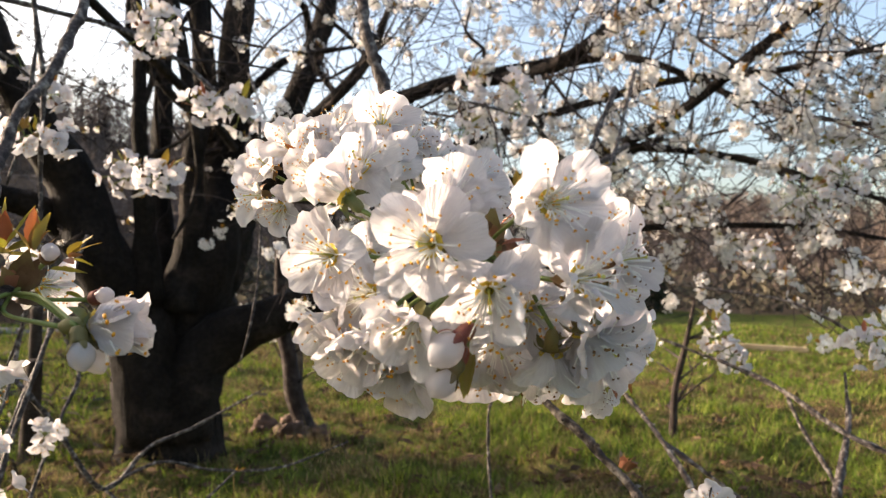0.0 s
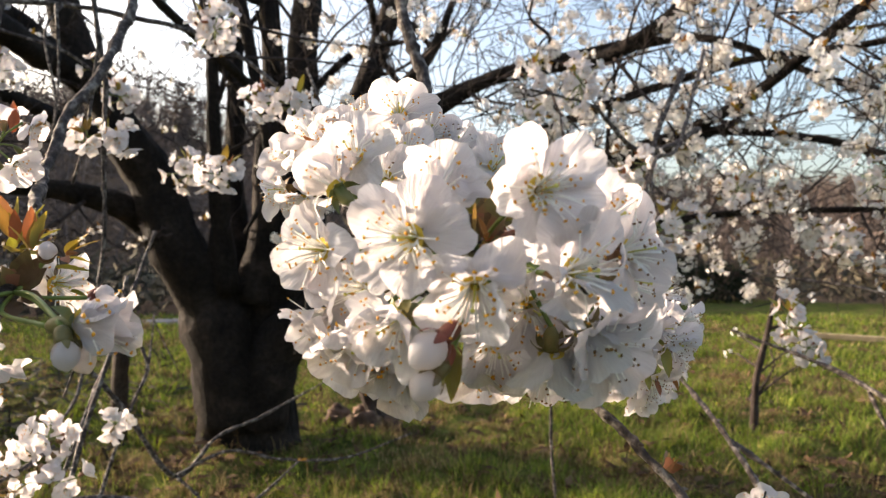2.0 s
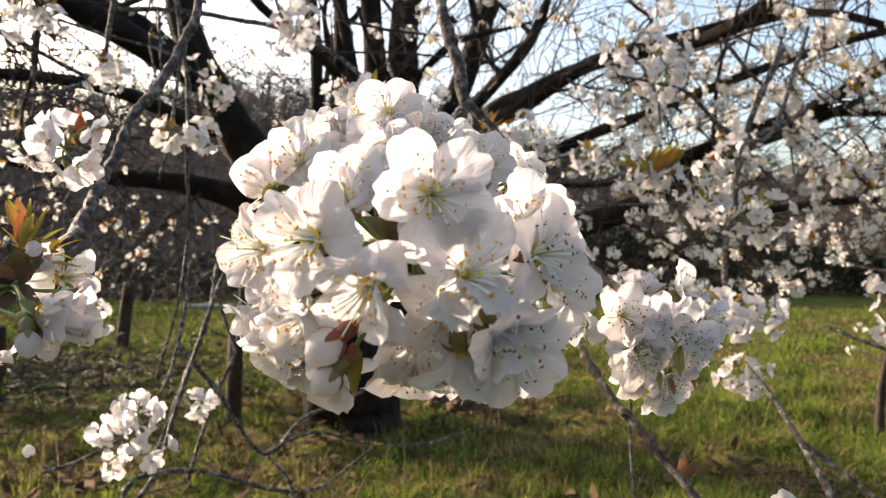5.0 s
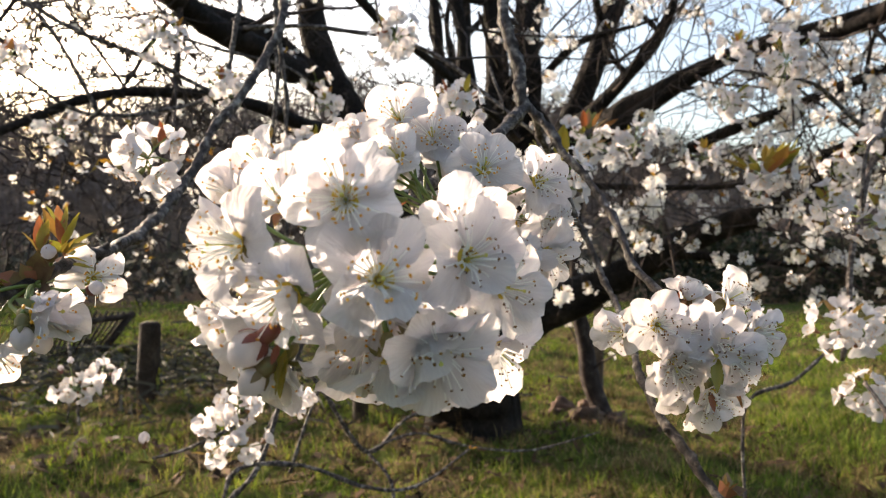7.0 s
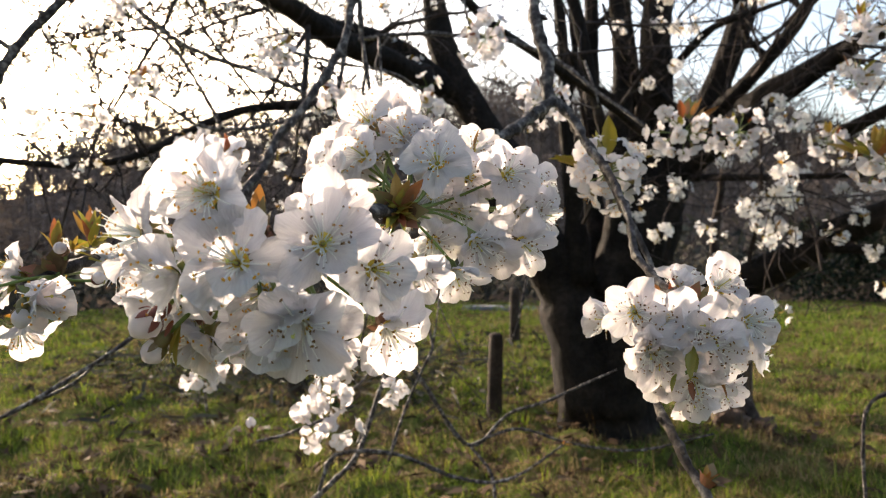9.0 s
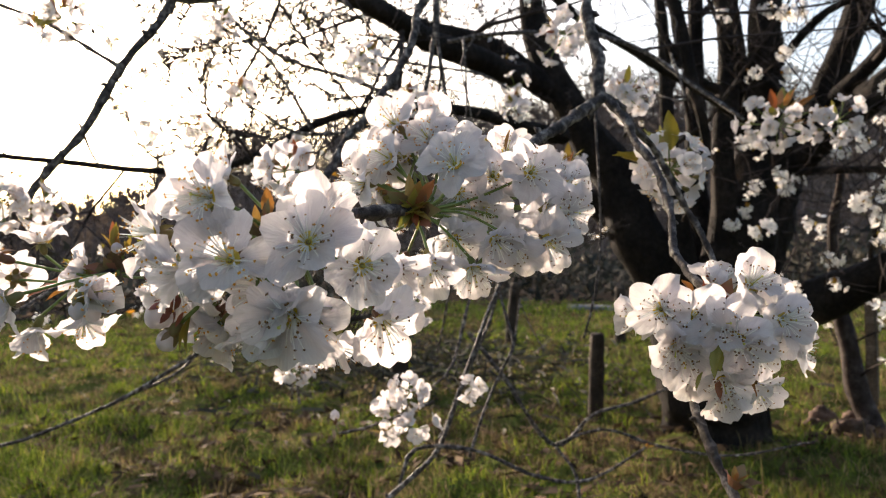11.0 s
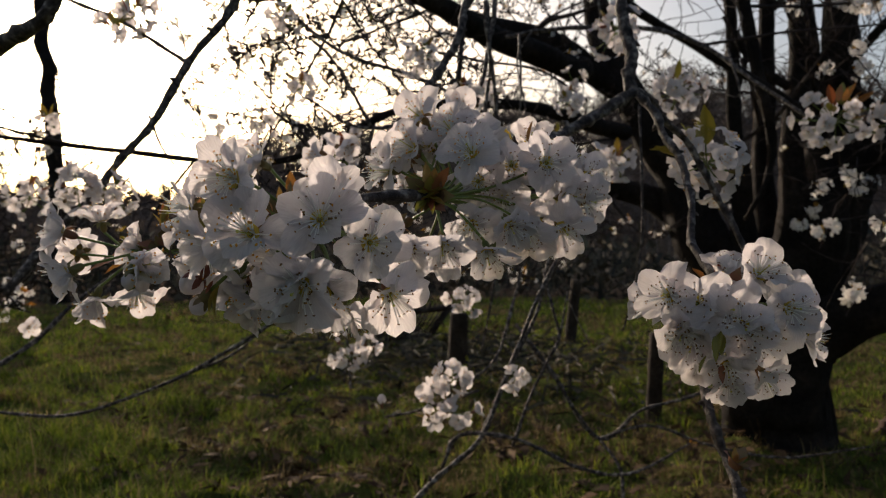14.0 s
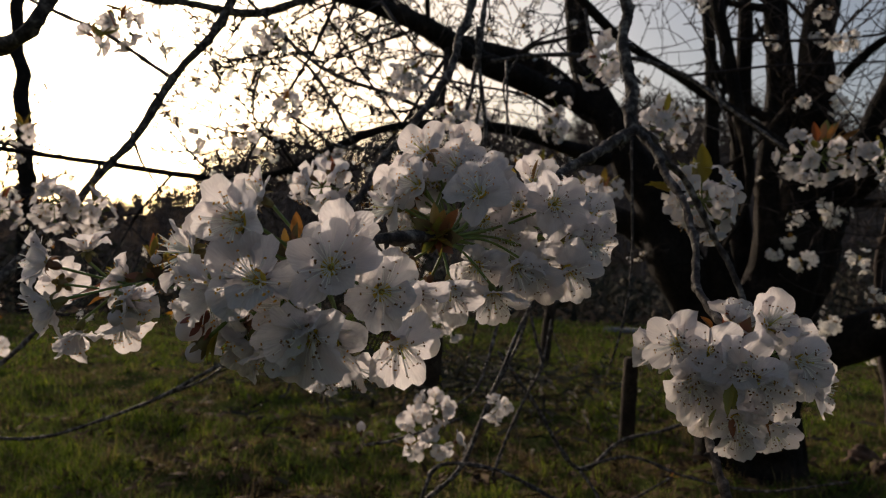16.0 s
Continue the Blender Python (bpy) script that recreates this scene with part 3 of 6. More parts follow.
    stem([(-0.9653, 2.4345, 2.0748), (-0.9170, 2.4187, 1.8251), (-0.8918, 2.4514, 1.6794), (-0.8714, 2.4785, 1.5185), (-0.8545, 2.5165, 1.3879), (-0.8556, 2.5484, 1.2687), (-0.8782, 2.5240, 1.1339), (-0.9167, 2.4798, 1.0393)], [0.026, 0.024, 0.022, 0.020, 0.018, 0.015, 0.010, 0.005], 28, 0.3)
    # crooked side limbs on the upright stems
    side_rng = random.Random(33)
    for pts, rad, twiggy in list(stems):
        if twiggy > 0.8 or rad[0] < 0.028:
            continue
        for share in (0.45, 0.64):
            i = int(len(pts) * (share + side_rng.uniform(-0.05, 0.05)))
            out = Vector((side_rng.uniform(-1, 1), side_rng.uniform(-0.9, 0.3), side_rng.uniform(0.2, 0.9))).normalized()
            length, line = side_rng.uniform(0.5, 1.0), [pts[i]]
            for _ in range(4):
                out = (out + Vector((side_rng.gauss(0, 0.3), side_rng.gauss(0, 0.3), side_rng.gauss(0.15, 0.25)))).normalized()
                line.append(line[-1] + out * length / 4)
            r = min(0.024, rad[i] * 0.5)
            limb(tree, "limb", line, [r, r * 0.85, r * 0.7, r * 0.5, r * 0.25], sides=8, seed=50 + i)
    # boughs and twigs, with the places of the flower clumps
    rng = random.Random(21)
    twigs = Geo(base)
    eye = Vector((0.2, 0.06, 0.95))

    def in_sun_gap(p):
        """The gap in the boughs through which the low sun reaches the large cluster."""
        q = p - Vector((0.0, 0.26, 0.955))
        along = q.dot(away)
        return along > 0 and (q - away * along).length < 0.17

    def grow(p, d, length, r, depth):
        n = 6
        pts, rads = [p], [r]
        for i in range(n):
            d = (d + Vector((rng.gauss(0, 0.16), rng.gauss(0, 0.16), rng.gauss(0.0, 0.14)))).normalized()
            p = p + d * (length / n)
            if (p - eye).length < 2.0 or p.z < 0.75 or in_sun_gap(p):
                break
            pts.append(p)
            rads.append(max(0.0016 if p.x > -1.5 else 0.0024, r * (1 - 0.7 * (i + 1) / n)))
        if len(pts) < 3:
            return
        twigs.tube(pts, rads, 5 if depth < 2 else 4, False)
        for i in range(1, len(pts)):
            out = d.cross(Vector((rng.gauss(0, 1), rng.gauss(0, 1), rng.gauss(0, 1)))).normalized()
            if pts[i].x < -1.5:
                tip = pts[i] + (out + d * 0.4) * rng.uniform(0.010, 0.020)
                twigs.tube([pts[i], tip, tip + d * 0.006], [rads[i] * 0.8, 0.0034, 0.001], 4, False)
            if (depth >= 1 or i > 3) and depth < 3:
                FLOWER_SITES.append((pts[i], depth))
            if depth < 3 and rng.random() < (0.7 if depth < 2 else 0.45):
                side = d.cross(Vector((rng.gauss(0, 1), rng.gauss(0, 1), rng.gauss(0, 1)))).normalized()
                grow(pts[i], (d * rng.uniform(0.3, 0.9) + side + Vector((0, 0, 0.1))).normalized(), length * rng.uniform(0.4, 0.7), rads[i] * 0.62, depth + 1)

    for pts, rad, twiggy in stems:
        total = len(pts)
        i = total // 3
        while i < total:
            d = (pts[min(i + 1, total - 1)] - pts[i - 1]).normalized()
            side = d.cross(Vector((rng.gauss(0, 1), rng.gauss(0, 1), rng.gauss(0, 1)))).normalized()
            if rad[i] < 0.1:
                grow(pts[i], (d * 0.6 + side + Vector((0, 0, rng.uniform(-0.2, 0.3)))).normalized(), rng.uniform(0.5, 1.3), max(0.005, min(0.012, rad[i] * 0.3)), 0)
            i += max(2, int(rng.randint(5, 10) / twiggy))
    mesh_part("twigwork", twigs.mesh("twigwork"), FAR_TWIG, tree, "dark thin twigs", kind="stuff")
    # blossom: clumps of small five-petalled flowers, and bronze young leaves
    petals, leaves = Geo(base), Geo(base)
    for p, depth in FLOWER_SITES:
        if rng.random() < (0.84 if p.x > 0.1 else 0.80 if p.x < -1.7 and p.z > 1.3 else 0.96 if p.z > 1.4 else 0.74 if p.x < -0.9 else 0.86):
            continue
        near = (p - eye).length < 2.3
        sparse = p.x < -1.0
        clump = p + Vector((rng.gauss(0, 0.01), rng.gauss(0, 0.01), rng.gauss(-0.005, 0.01)))
        for _ in range(rng.randint(2, 6) if sparse else rng.randint(6, 12)):
            out = Vector((rng.gauss(0, 1), rng.gauss(0, 1), rng.gauss(-0.1, 0.8))).normalized()
            if sparse:
                small_flower(petals, clump + out * rng.uniform(0.006, 0.016), out, rng.uniform(0.0075, 0.012), rng, near)
            else:
                small_flower(petals, clump + out * rng.uniform(0.012, 0.036), out, rng.uniform(0.012, 0.017), rng, near)
        for _ in range(rng.randint(0, 2) if sparse else rng.randint(1, 4)):
            out = Vector((rng.gauss(0, 1), rng.gauss(0, 1), rng.gauss(0.4, 0.8))).normalized()
            small_leaf(leaves, clump, out, rng.uniform(0.02, 0.04), rng)
    mesh_part("blossoms", petals.mesh("blossoms"), FAR_PETAL, tree, "white cherry blossom", smooth=True, kind="stuff")
    mesh_part("young_leaves", leaves.mesh("young_leaves"), FAR_LEAF, tree, "bronze young leaves", smooth=False, kind="stuff")


def small_flower(g, c, n, size, rng, near=False):
    """A five-petalled flower of few faces, cupped."""
    m = turn_to(n, rng.uniform(0, 6.28))
    cup = rng.uniform(0.25, 0.7)
    for k in range(5):
        w = 2 * math.pi * k / 5
        cs, sn = math.cos(w), math.sin(w)
        shape = ((0.1, 0, 0), (0.55, 0.42, cup * 0.45), (1.0, 0.25, cup), (1.0, -0.25, cup * 0.95), (0.55, -0.42, cup * 0.45))
        g.add([c + m @ Vector(((x * cs - y * sn) * size, (x * sn + y * cs) * size, z * size)) for x, y, z in shape], [(0, 1, 2, 3, 4)])


def small_leaf(g, c, d, size, rng):
    side = d.cross(Vector((rng.gauss(0, 1), rng.gauss(0, 1), rng.gauss(0, 1)))).normalized() * size * 0.22
    lift = d.cross(side).normalized() * size * 0.12
    g.add([c, c + d * size * 0.45 + side + lift, c + d * size, c + d * size * 0.45 - side + lift], [(0, 1, 2), (0, 2, 3)])


build_tree()


# ---- posts, stake, saplings and litter on the meadow ----
def build_post(spot, top_r, height, lean, label, seed):
    rng = random.Random(seed)
    base = on_ground(*spot)
    ob = thing("fence_post", base, label, "post", "old fence posts")
    g = Geo(base)
    pts, rad = spline([base - Vector((0, 0, 0.12)), base + Vector((lean[0] * 0.5, lean[1] * 0.5, height * 0.5)), base + Vector((lean[0], lean[1], height))], [top_r * 1.08, top_r * 1.02, top_r * 0.97], 0.05)
    pts.append(pts[-1] + Vector((0, 0, 0.012)))
    rad.append(top_r * 0.7)
    g.tube(pts, rad, 12, True, 0.07, rng)
    mesh_part("post", g.mesh("post"), POST_WOOD, ob)


build_post((-3.41, 3.37), 0.065, 0.46, (0.02, 0.0), "short dark weathered log post in the grass", 1)
build_post((-2.03, 3.62), 0.042, 0.47, (0.01, 0.01), "thin dark wooden post in the grass", 2)
build_post((-4.55, 5.9), 0.055, 0.62, (0.10, 0.0), "leaning grey post near the old hurdle", 3)
build_post((-3.55, 6.4), 0.05, 0.55, (0.0, 0.0), "dark wooden post at the meadow's edge", 4)
build_post((-2.55, 6.6), 0.05, 0.55, (-0.02, 0.0), "dark wooden post at the meadow's edge", 5)


def build_hurdle():
    """A slatted hurdle that leans askew among the posts: two rails, two stiles and thin slats between."""
    low_a, low_b = Vector((-5.4828, 4.1554, 0.0129)), Vector((-5.3557, 4.7282, 0.0687))
    top_a, top_b = Vector((-5.4679, 4.2214, 0.2736)), Vector((-5.2915, 4.9322, 0.3297))
    base = on_ground(low_a.x, low_a.y)
    ob = thing("hurdle", base, "leaning old slatted wooden hurdle", "fence panel")
    rng = random.Random(8)

    def bar(name, a, b, r, sides=6):
        g = Geo(base)
        g.tube([a, (a + b) * 0.5 + Vector((0, 0, rng.uniform(-0.006, 0.006))), b], [r, r * 0.95, r], sides, True, 0.12, rng)
        mesh_part(name, g.mesh(name), POST_WOOD, ob)

    bar("rail", low_a, low_b, 0.020)
    bar("rail", top_a + (top_a - top_b) * 0.04, top_b + (top_b - top_a) * 0.04, 0.030)
    bar("stile", low_a + (low_a - top_a) * 0.25, top_a + (top_a - low_a) * 0.45, 0.034)
    bar("stile", low_b + (low_b - top_b) * 0.2, top_b + (top_b - low_b) * 0.1, 0.034)
    for k in range(1, 14):
        f = k / 14
        a, b = low_a.lerp(low_b, f), top_a.lerp(top_b, f)
        bar("slat", a, b + (b - a) * rng.uniform(0.3, 0.48) * (1.25 - f), rng.uniform(0.010, 0.014), 5)


build_hurdle()


def build_brush():
    """Dark heaps of dead stalks under the hurdle, standing in for brown grass in shade."""
    rng = random.Random(14)
    c = Vector((-4.5630, 3.9400, -0.0000))
    g = Geo()
    for _ in range(2600):
        x, y = c.x + rng.gauss(0.3, 1.0), c.y + rng.gauss(0.1, 0.75)
        z = ground_height(x, y) + abs(rng.gauss(0, 0.10))
        d = Vector((rng.gauss(0, 1), rng.gauss(0, 1), rng.gauss(0.15, 0.4))).normalized() * rng.uniform(0.06, 0.22)
        w = d.cross(Vector((rng.gauss(0, 1), rng.gauss(0, 1), rng.gauss(0, 1)))).normalized() * rng.uniform(0.003, 0.010)
        b = Vector((x, y, z - 0.02))
        g.add([b - w, b + w, b + d * 0.6 + w, b + d * 0.6 - w, b + d + Vector((0, 0, -0.02))], [(0, 1, 2, 3), (3, 2, 4)])
    tagged(mesh_part("brush", g.mesh("brush"), SCRUB, smooth=False), "dark brush below the hurdle, standing in for shaded brown grass", "brush", kind="stuff")


build_brush()


def build_weed():
    base = on_ground(*(-3.3480, 3.3840, 0.0000)[:2])
    ob = thing("wildflower", base, "small yellow wildflower in the grass", "flower")
    rng = random.Random(15)
    g = Geo(base)
    g.tube([base - Vector((0, 0, 0.02)), base + Vector((0.01, 0, 0.09)), base + Vector((0.0, 0.01, 0.17))], [0.003, 0.003, 0.002], 5)
    mesh_part("stem", g.mesh("stem"), STALK, ob)
    g = Geo(base)
    for _ in range(26):
        out = Vector((rng.gauss(0, 1), rng.gauss(0, 1), rng.gauss(0.3, 1))).normalized()
        small_flower(g, base + Vector((0, 0.005, rng.choice((0.10, 0.15, 0.165)))) + out * rng.uniform(0.008, 0.03), out, 0.011, rng)
    mesh_part("flower_head", g.mesh("flower_head"), YELLOW, ob)


build_weed()


def build_stake():
    base = on_ground(-0.95, 4.85)
    ob = thing("tree_stake", base, "upright pale grey wooden tree stake", "stake")
    bm = bmesh.new()
    bmesh.ops.create_cube(bm, size=1)
    bmesh.ops.scale(bm, vec=(0.06, 0.06, 0.80), verts=bm.verts)
    bmesh.ops.translate(bm, vec=(0, 0, 0.32), verts=bm.verts)
    bmesh.ops.bevel(bm, geom=bm.edges[:], offset=0.008, segments=2, affect="EDGES")
    part("stake", bm, DEAD_WOOD, ob, smooth=False)


build_stake()


def build_sapling(spot, points, radii, label, seed, sprigs):
    """A small tree: a crooked stem with side shoots and a few flower clumps."""
    base = on_ground(*spot)
    ob = thing("young_tree", base, label, "tree")
    pts, rad = limb(ob, "stem", [base + Vector((0, 0, -0.05))] + [Vector(p) for p in points], radii, sides=8, material=FAR_TWIG, seed=seed, step=0.04)
    rng = random.Random(seed)
    g, f = Geo(base), Geo(base)
    for k in range(sprigs):
        i = rng.randint(len(pts) // 3, len(pts) - 1)
        d = Vector((rng.gauss(0, 1), rng.gauss(0, 1), rng.uniform(0.2, 1.2))).normalized()
        q = [pts[i]]
        for _ in range(4):
            d = (d + Vector((rng.gauss(0, .2), rng.gauss(0, .2), rng.gauss(0, .15)))).normalized()
            q.append(q[-1] + d * rng.uniform(0.06, 0.12))
        g.tube(q, [0.008, 0.006, 0.005, 0.004, 0.002], 5, False)
        for p in q[2:]:
            if rng.random() < 0.4:
                for _ in range(3):
                    out = Vector((rng.gauss(0, 1), rng.gauss(0, 1), rng.gauss(0, 1))).normalized()
                    small_flower(f, p + out * 0.02, out, 0.013, rng)
    mesh_part("twig_growth", g.mesh("shoots"), FAR_TWIG, ob, kind="stuff")
    mesh_part("blossoms", f.mesh("blossoms"), FAR_PETAL, ob, kind="stuff")


build_sapling((-0.70, 4.25), [(-0.7218, 4.0902, -0.0540), (-0.8118, 4.0567, 0.3268), (-0.8718, 4.0344, 0.5806), (-0.9022, 4.0227, 0.9614), (-0.8341, 3.9407, 1.3020)], [0.06, 0.055, 0.05, 0.04, 0.028, 0.015], "crooked dark young tree tied near a stake", 3, 8)
build_sapling((1.256, 3.98), [(1.3018, 4.1262, -0.0034), (1.3174, 4.1188, 0.2824), (1.3742, 4.1113, 0.5688), (1.4191, 4.1055, 0.7914)], [0.028, 0.025, 0.02, 0.015, 0.008], "slender young tree standing in the meadow", 4, 9)


def build_pole():
    base = on_ground(-13.08, 3.05)
    ob = thing("slender_tree", base, "tall bare tree stem against the low sun", "tree")
    limb(ob, "stem", [base - Vector((0, 0, 0.1)), (-13.05, 3.0, 2.13), (-13.13, 2.90, 3.52), (-13.20, 2.80, 4.82), (-13.28, 2.69, 6.68)], [0.15, 0.13, 0.12, 0.10, 0.07], sides=10, seed=31)


build_pole()


def build_mound():
    rng = random.Random(6)
    base = on_ground(-0.85, 4.0)
    ob = thing("earth_mound", base, "small heap of reddish earth clods by the tree", "mound")
    for k in range(16):
        bm = bmesh.new()
        bmesh.ops.create_icosphere(bm, subdivisions=3, radius=1)
        s = rng.uniform(0.02, 0.055) * (1.25 if k < 4 else 1)
        for v in bm.verts:
            n = 1 + 0.4 * noise.noise(v.co * 1.8 + Vector((k * 3.1, 0, 0))) + 0.25 * noise.noise(v.co * 5 + Vector((0, k * 2.3, 0)))
            v.co = Vector((v.co.x * n * 1.3, v.co.y * n * 1.1, v.co.z * n * 0.75)) * s
        p = part("clod", bm, EARTH, ob)
        x, y = rng.gauss(0, 0.11), rng.gauss(0, 0.08)
        p.location = (x, y, ground_height(base.x + x, base.y + y) - base.z + s * 0.3 + (0.05 if k < 4 else 0))
        p.rotation_euler = (rng.uniform(0, 3), rng.uniform(0, 0.5), rng.uniform(0, 6))


build_mound()


def build_plank():
    base = on_ground(3.8, 8.75)
    bm = bmesh.new()
    bmesh.ops.create_cube(bm, size=1)
    bmesh.ops.scale(bm, vec=(1.05, 0.12, 0.06), verts=bm.verts)
    bmesh.ops.bevel(bm, geom=bm.edges[:], offset=0.008, segments=2, affect="EDGES")
    ob = part("plank", bm, PLANK, smooth=False)
    ob.location = base + Vector((0, 0, 0.07))
    ob.rotation_euler = (0, 0.03, -0.25)
    tagged(ob, "pale sawn plank lying on the meadow", "plank")


build_plank()

# ---- blossom close by ----
FLOWER_R = 0.0174


def petal_grid(variant, rng, nu, nv, ruffle=1.0):
    """A petal with a narrow claw and a broad notched end, cupped and ruffled at the rim; base at the origin, tip along +x, inside up."""
    notch, wave, curl = rng.uniform(0.02, 0.13), rng.uniform(1.1, 2.4) * ruffle, rng.uniform(-0.14, 0.24)
    roll, ph, lop = rng.uniform(0.0, 0.4), rng.uniform(0, 9), rng.uniform(-0.10, 0.10)
    wide = rng.uniform(0.43, 0.475)
    mid, fan = 1 - wide, 0.985 * math.asin(wide / (1 - wide))
    dent = rng.uniform(-0.12, 0.12)
    verts, faces, uvs = [], [], []
    for i in range(nu):
        u = (i / (nu - 1)) ** 0.85
        for j in range(nv):
            v = 2 * j / (nv - 1) - 1
            a = fan * math.sin(v * math.pi / 2)
            reach = mid * math.cos(a) + math.sqrt(max(0.0, wide ** 2 - (mid * math.sin(a)) ** 2))
            reach *= 1 - notch * math.exp(-((a - lop) / 0.10) ** 2) + 0.05 * noise.noise((a * 3, variant * 3.1, 0.4)) + 0.045 * noise.noise((a * 11, variant * 5.3, 2.0)) + 0.03 * noise.noise((a * 23, variant * 2.3, 5.0))
            x, y = u * reach * math.cos(a), u * reach * math.sin(a) + dent * u * u * 0.3
            rim = u ** 4
            z = (1.25 - 0.9 * u) * y * y * 1.75 + curl * x * x - roll * max(0, x - 0.7) ** 2 * 4
            z += wave * rim * (0.10 * noise.noise((a * 3.0 + ph, u * 1.5, variant * 1.7)) + 0.065 * noise.noise((a * 8.0, ph, u * 2)))
            z += 0.045 * wave * u * noise.noise((x * 2.6 + ph, y * 4.4, variant * 0.9)) + 0.024 * wave * noise.noise((x * 6, y * 8, ph)) - 0.035 * math.exp(-(y / 0.06) ** 2) * u
            verts.append((x * FLOWER_R, y * FLOWER_R, z * FLOWER_R))
            uvs.append((u, 0.5 + 0.5 * v))
    for i in range(nu - 1):
        for j in range(nv - 1):
            k = i * nv + j
            faces.append((k, k + nv, k + nv + 1, k + 1))
    return verts, faces, uvs


def petal_meshes():
    out = []
    rng = random.Random(41)
    for variant in range(18):
        verts, faces, uvs = petal_grid(variant, rng, 15, 23)
        me = bpy.data.meshes.new("petal")
        me.from_pydata(verts, [], faces)
        layer = me.uv_layers.new(name="blade")
        for loop in me.loops:
            layer.data[loop.index].uv = uvs[loop.vertex_index]
        me.update()
        me.materials.append(PETAL)
        me.polygons.foreach_set("use_smooth", [True] * len(me.polygons))
        out.append(me)
    return out


def stamen_meshes(anther):
    """Two dozen fine filaments that fan out, each with an anther."""
    out = []
    for variant in range(4):
        rng = random.Random(60 + variant)
        g = Geo()
        slots = []
        for k in range(27):
            w = 2 * math.pi * k * 0.381966 + rng.uniform(-0.2, 0.2)
            tilt = radians(rng.uniform(12, 68))
            length = rng.uniform(0.0090, 0.0150)
            side = Vector((math.cos(w), math.sin(w), 0))
            d0 = (side * math.sin(tilt * 0.6) + Vector((0, 0, math.cos(tilt * 0.6)))).normalized()
            d1 = (side * math.sin(tilt * 1.15) + Vector((0, 0, math.cos(tilt * 1.15)))).normalized()
            a = side * 0.0016 + Vector((0, 0, 0.001))
            b = a + d0 * length * 0.5
            c = b + d1 * length * 0.5
            g.tube([a, b, c], [0.00030, 0.00026, 0.00020], 4, False)
            slots.append((c, d1))
        n = len(g.f)
        for c, d1 in slots:
            r = rng.uniform(0.00046, 0.00066)
            q = d1.cross(Vector((rng.gauss(0, 1), rng.gauss(0, 1), rng.gauss(0, 1)))).normalized()
            q2 = d1.cross(q)
            ring = [c + (q * math.cos(w) * 1.25 + q2 * math.sin(w) * 0.9) * r for w in (0, 1.05, 2.09, 3.14, 4.19, 5.24)]
            verts = [c - d1 * r * 0.8] + ring + [c + d1 * r * 0.8]
            g.add(verts, [(0, 1 + (k + 1) % 6, 1 + k) for k in range(6)] + [(7, 1 + k, 1 + (k + 1) % 6) for k in range(6)])
        me = g.mesh("stamen_tuft")
        me.materials.append(FILAMENT)
        me.materials.append(anther)
        me.polygons.foreach_set("material_index", [0] * n + [1] * (len(me.polygons) - n))
        me.polygons.foreach_set("use_smooth", [True] * len(me.polygons))
        out.append(me)
    return out


def pistil_mesh():
    g = Geo()
    g.tube([(0, 0, 0), (0.0002, 0, 0.005), (0.0005, 0.0001, 0.0105)], [0.0006, 0.00028, 0.00026], 5)
    g.tube([(0.0005, 0.0001, 0.0104), (0.0005, 0.0001, 0.0109), (0.0005, 0.0001, 0.0114)], [0.0003, 0.0007, 0.0004], 6)
    me = g.mesh("pistil")
    me.materials.append(PISTIL)
    return me


def calyx_meshes():
    """Green-red cup with five sepals folded back; opens along +z."""
    out = []
    for variant in range(3):
        rng = random.Random(80 + variant)
        g = Geo()
        g.tube([(0, 0, -0.0068), (0, 0, -0.006), (0, 0, -0.004), (0, 0, -0.001), (0, 0, 0.0008)], [0.0009, 0.0017, 0.0025, 0.0023, 0.0029], 12, True)
        for k in range(5):
            w = 2 * math.pi * (k + 0.5) / 5
            s, t = Vector((math.cos(w), math.sin(w), 0)), Vector((-math.sin(w), math.cos(w), 0))
            fold = rng.uniform(0.3, 1.0)
            rows_ = []
            for u, half in ((0, 0.0014), (0.35, 0.0019), (0.7, 0.0013), (1.0, 0.0002)):
                c = s * (0.0024 + 0.0055 * u * (1 - 0.35 * fold * u)) + Vector((0, 0, 0.0006 - 0.0055 * fold * u * u))
                rows_ += [c - t * half, c + Vector((0, 0, -0.0004)), c + t * half]
            g.add(rows_, [(3 * i + j, 3 * i + j + 1, 3 * i + j + 4, 3 * i + j + 3) for i in range(3) for j in range(2)])
        # the honey-coloured disc inside the cup
        n = len(g.f)
        ring = [(math.cos(2 * math.pi * k / 10) * 0.0042, math.sin(2 * math.pi * k / 10) * 0.0042, 0.0022) for k in range(10)]
        g.add(ring + [(0, 0, 0.0004)], [(k, (k + 1) % 10, 10) for k in range(10)])
        me = g.mesh("calyx")
        me.materials.append(CALYX)
        me.materials.append(EYE)
        me.polygons.foreach_set("material_index", [0] * n + [1] * 10)
        me.polygons.foreach_set("use_smooth", [True] * len(me.polygons))
        out.append(me)
    return out


PETALS, STAMENS, STAMENS_OLD, PISTIL_ME, CALYXES = petal_meshes(), stamen_meshes(ANTHER), stamen_meshes(ANTHER_OLD), pistil_mesh(), calyx_meshes()
FLOWER_RNG = random.Random(99)


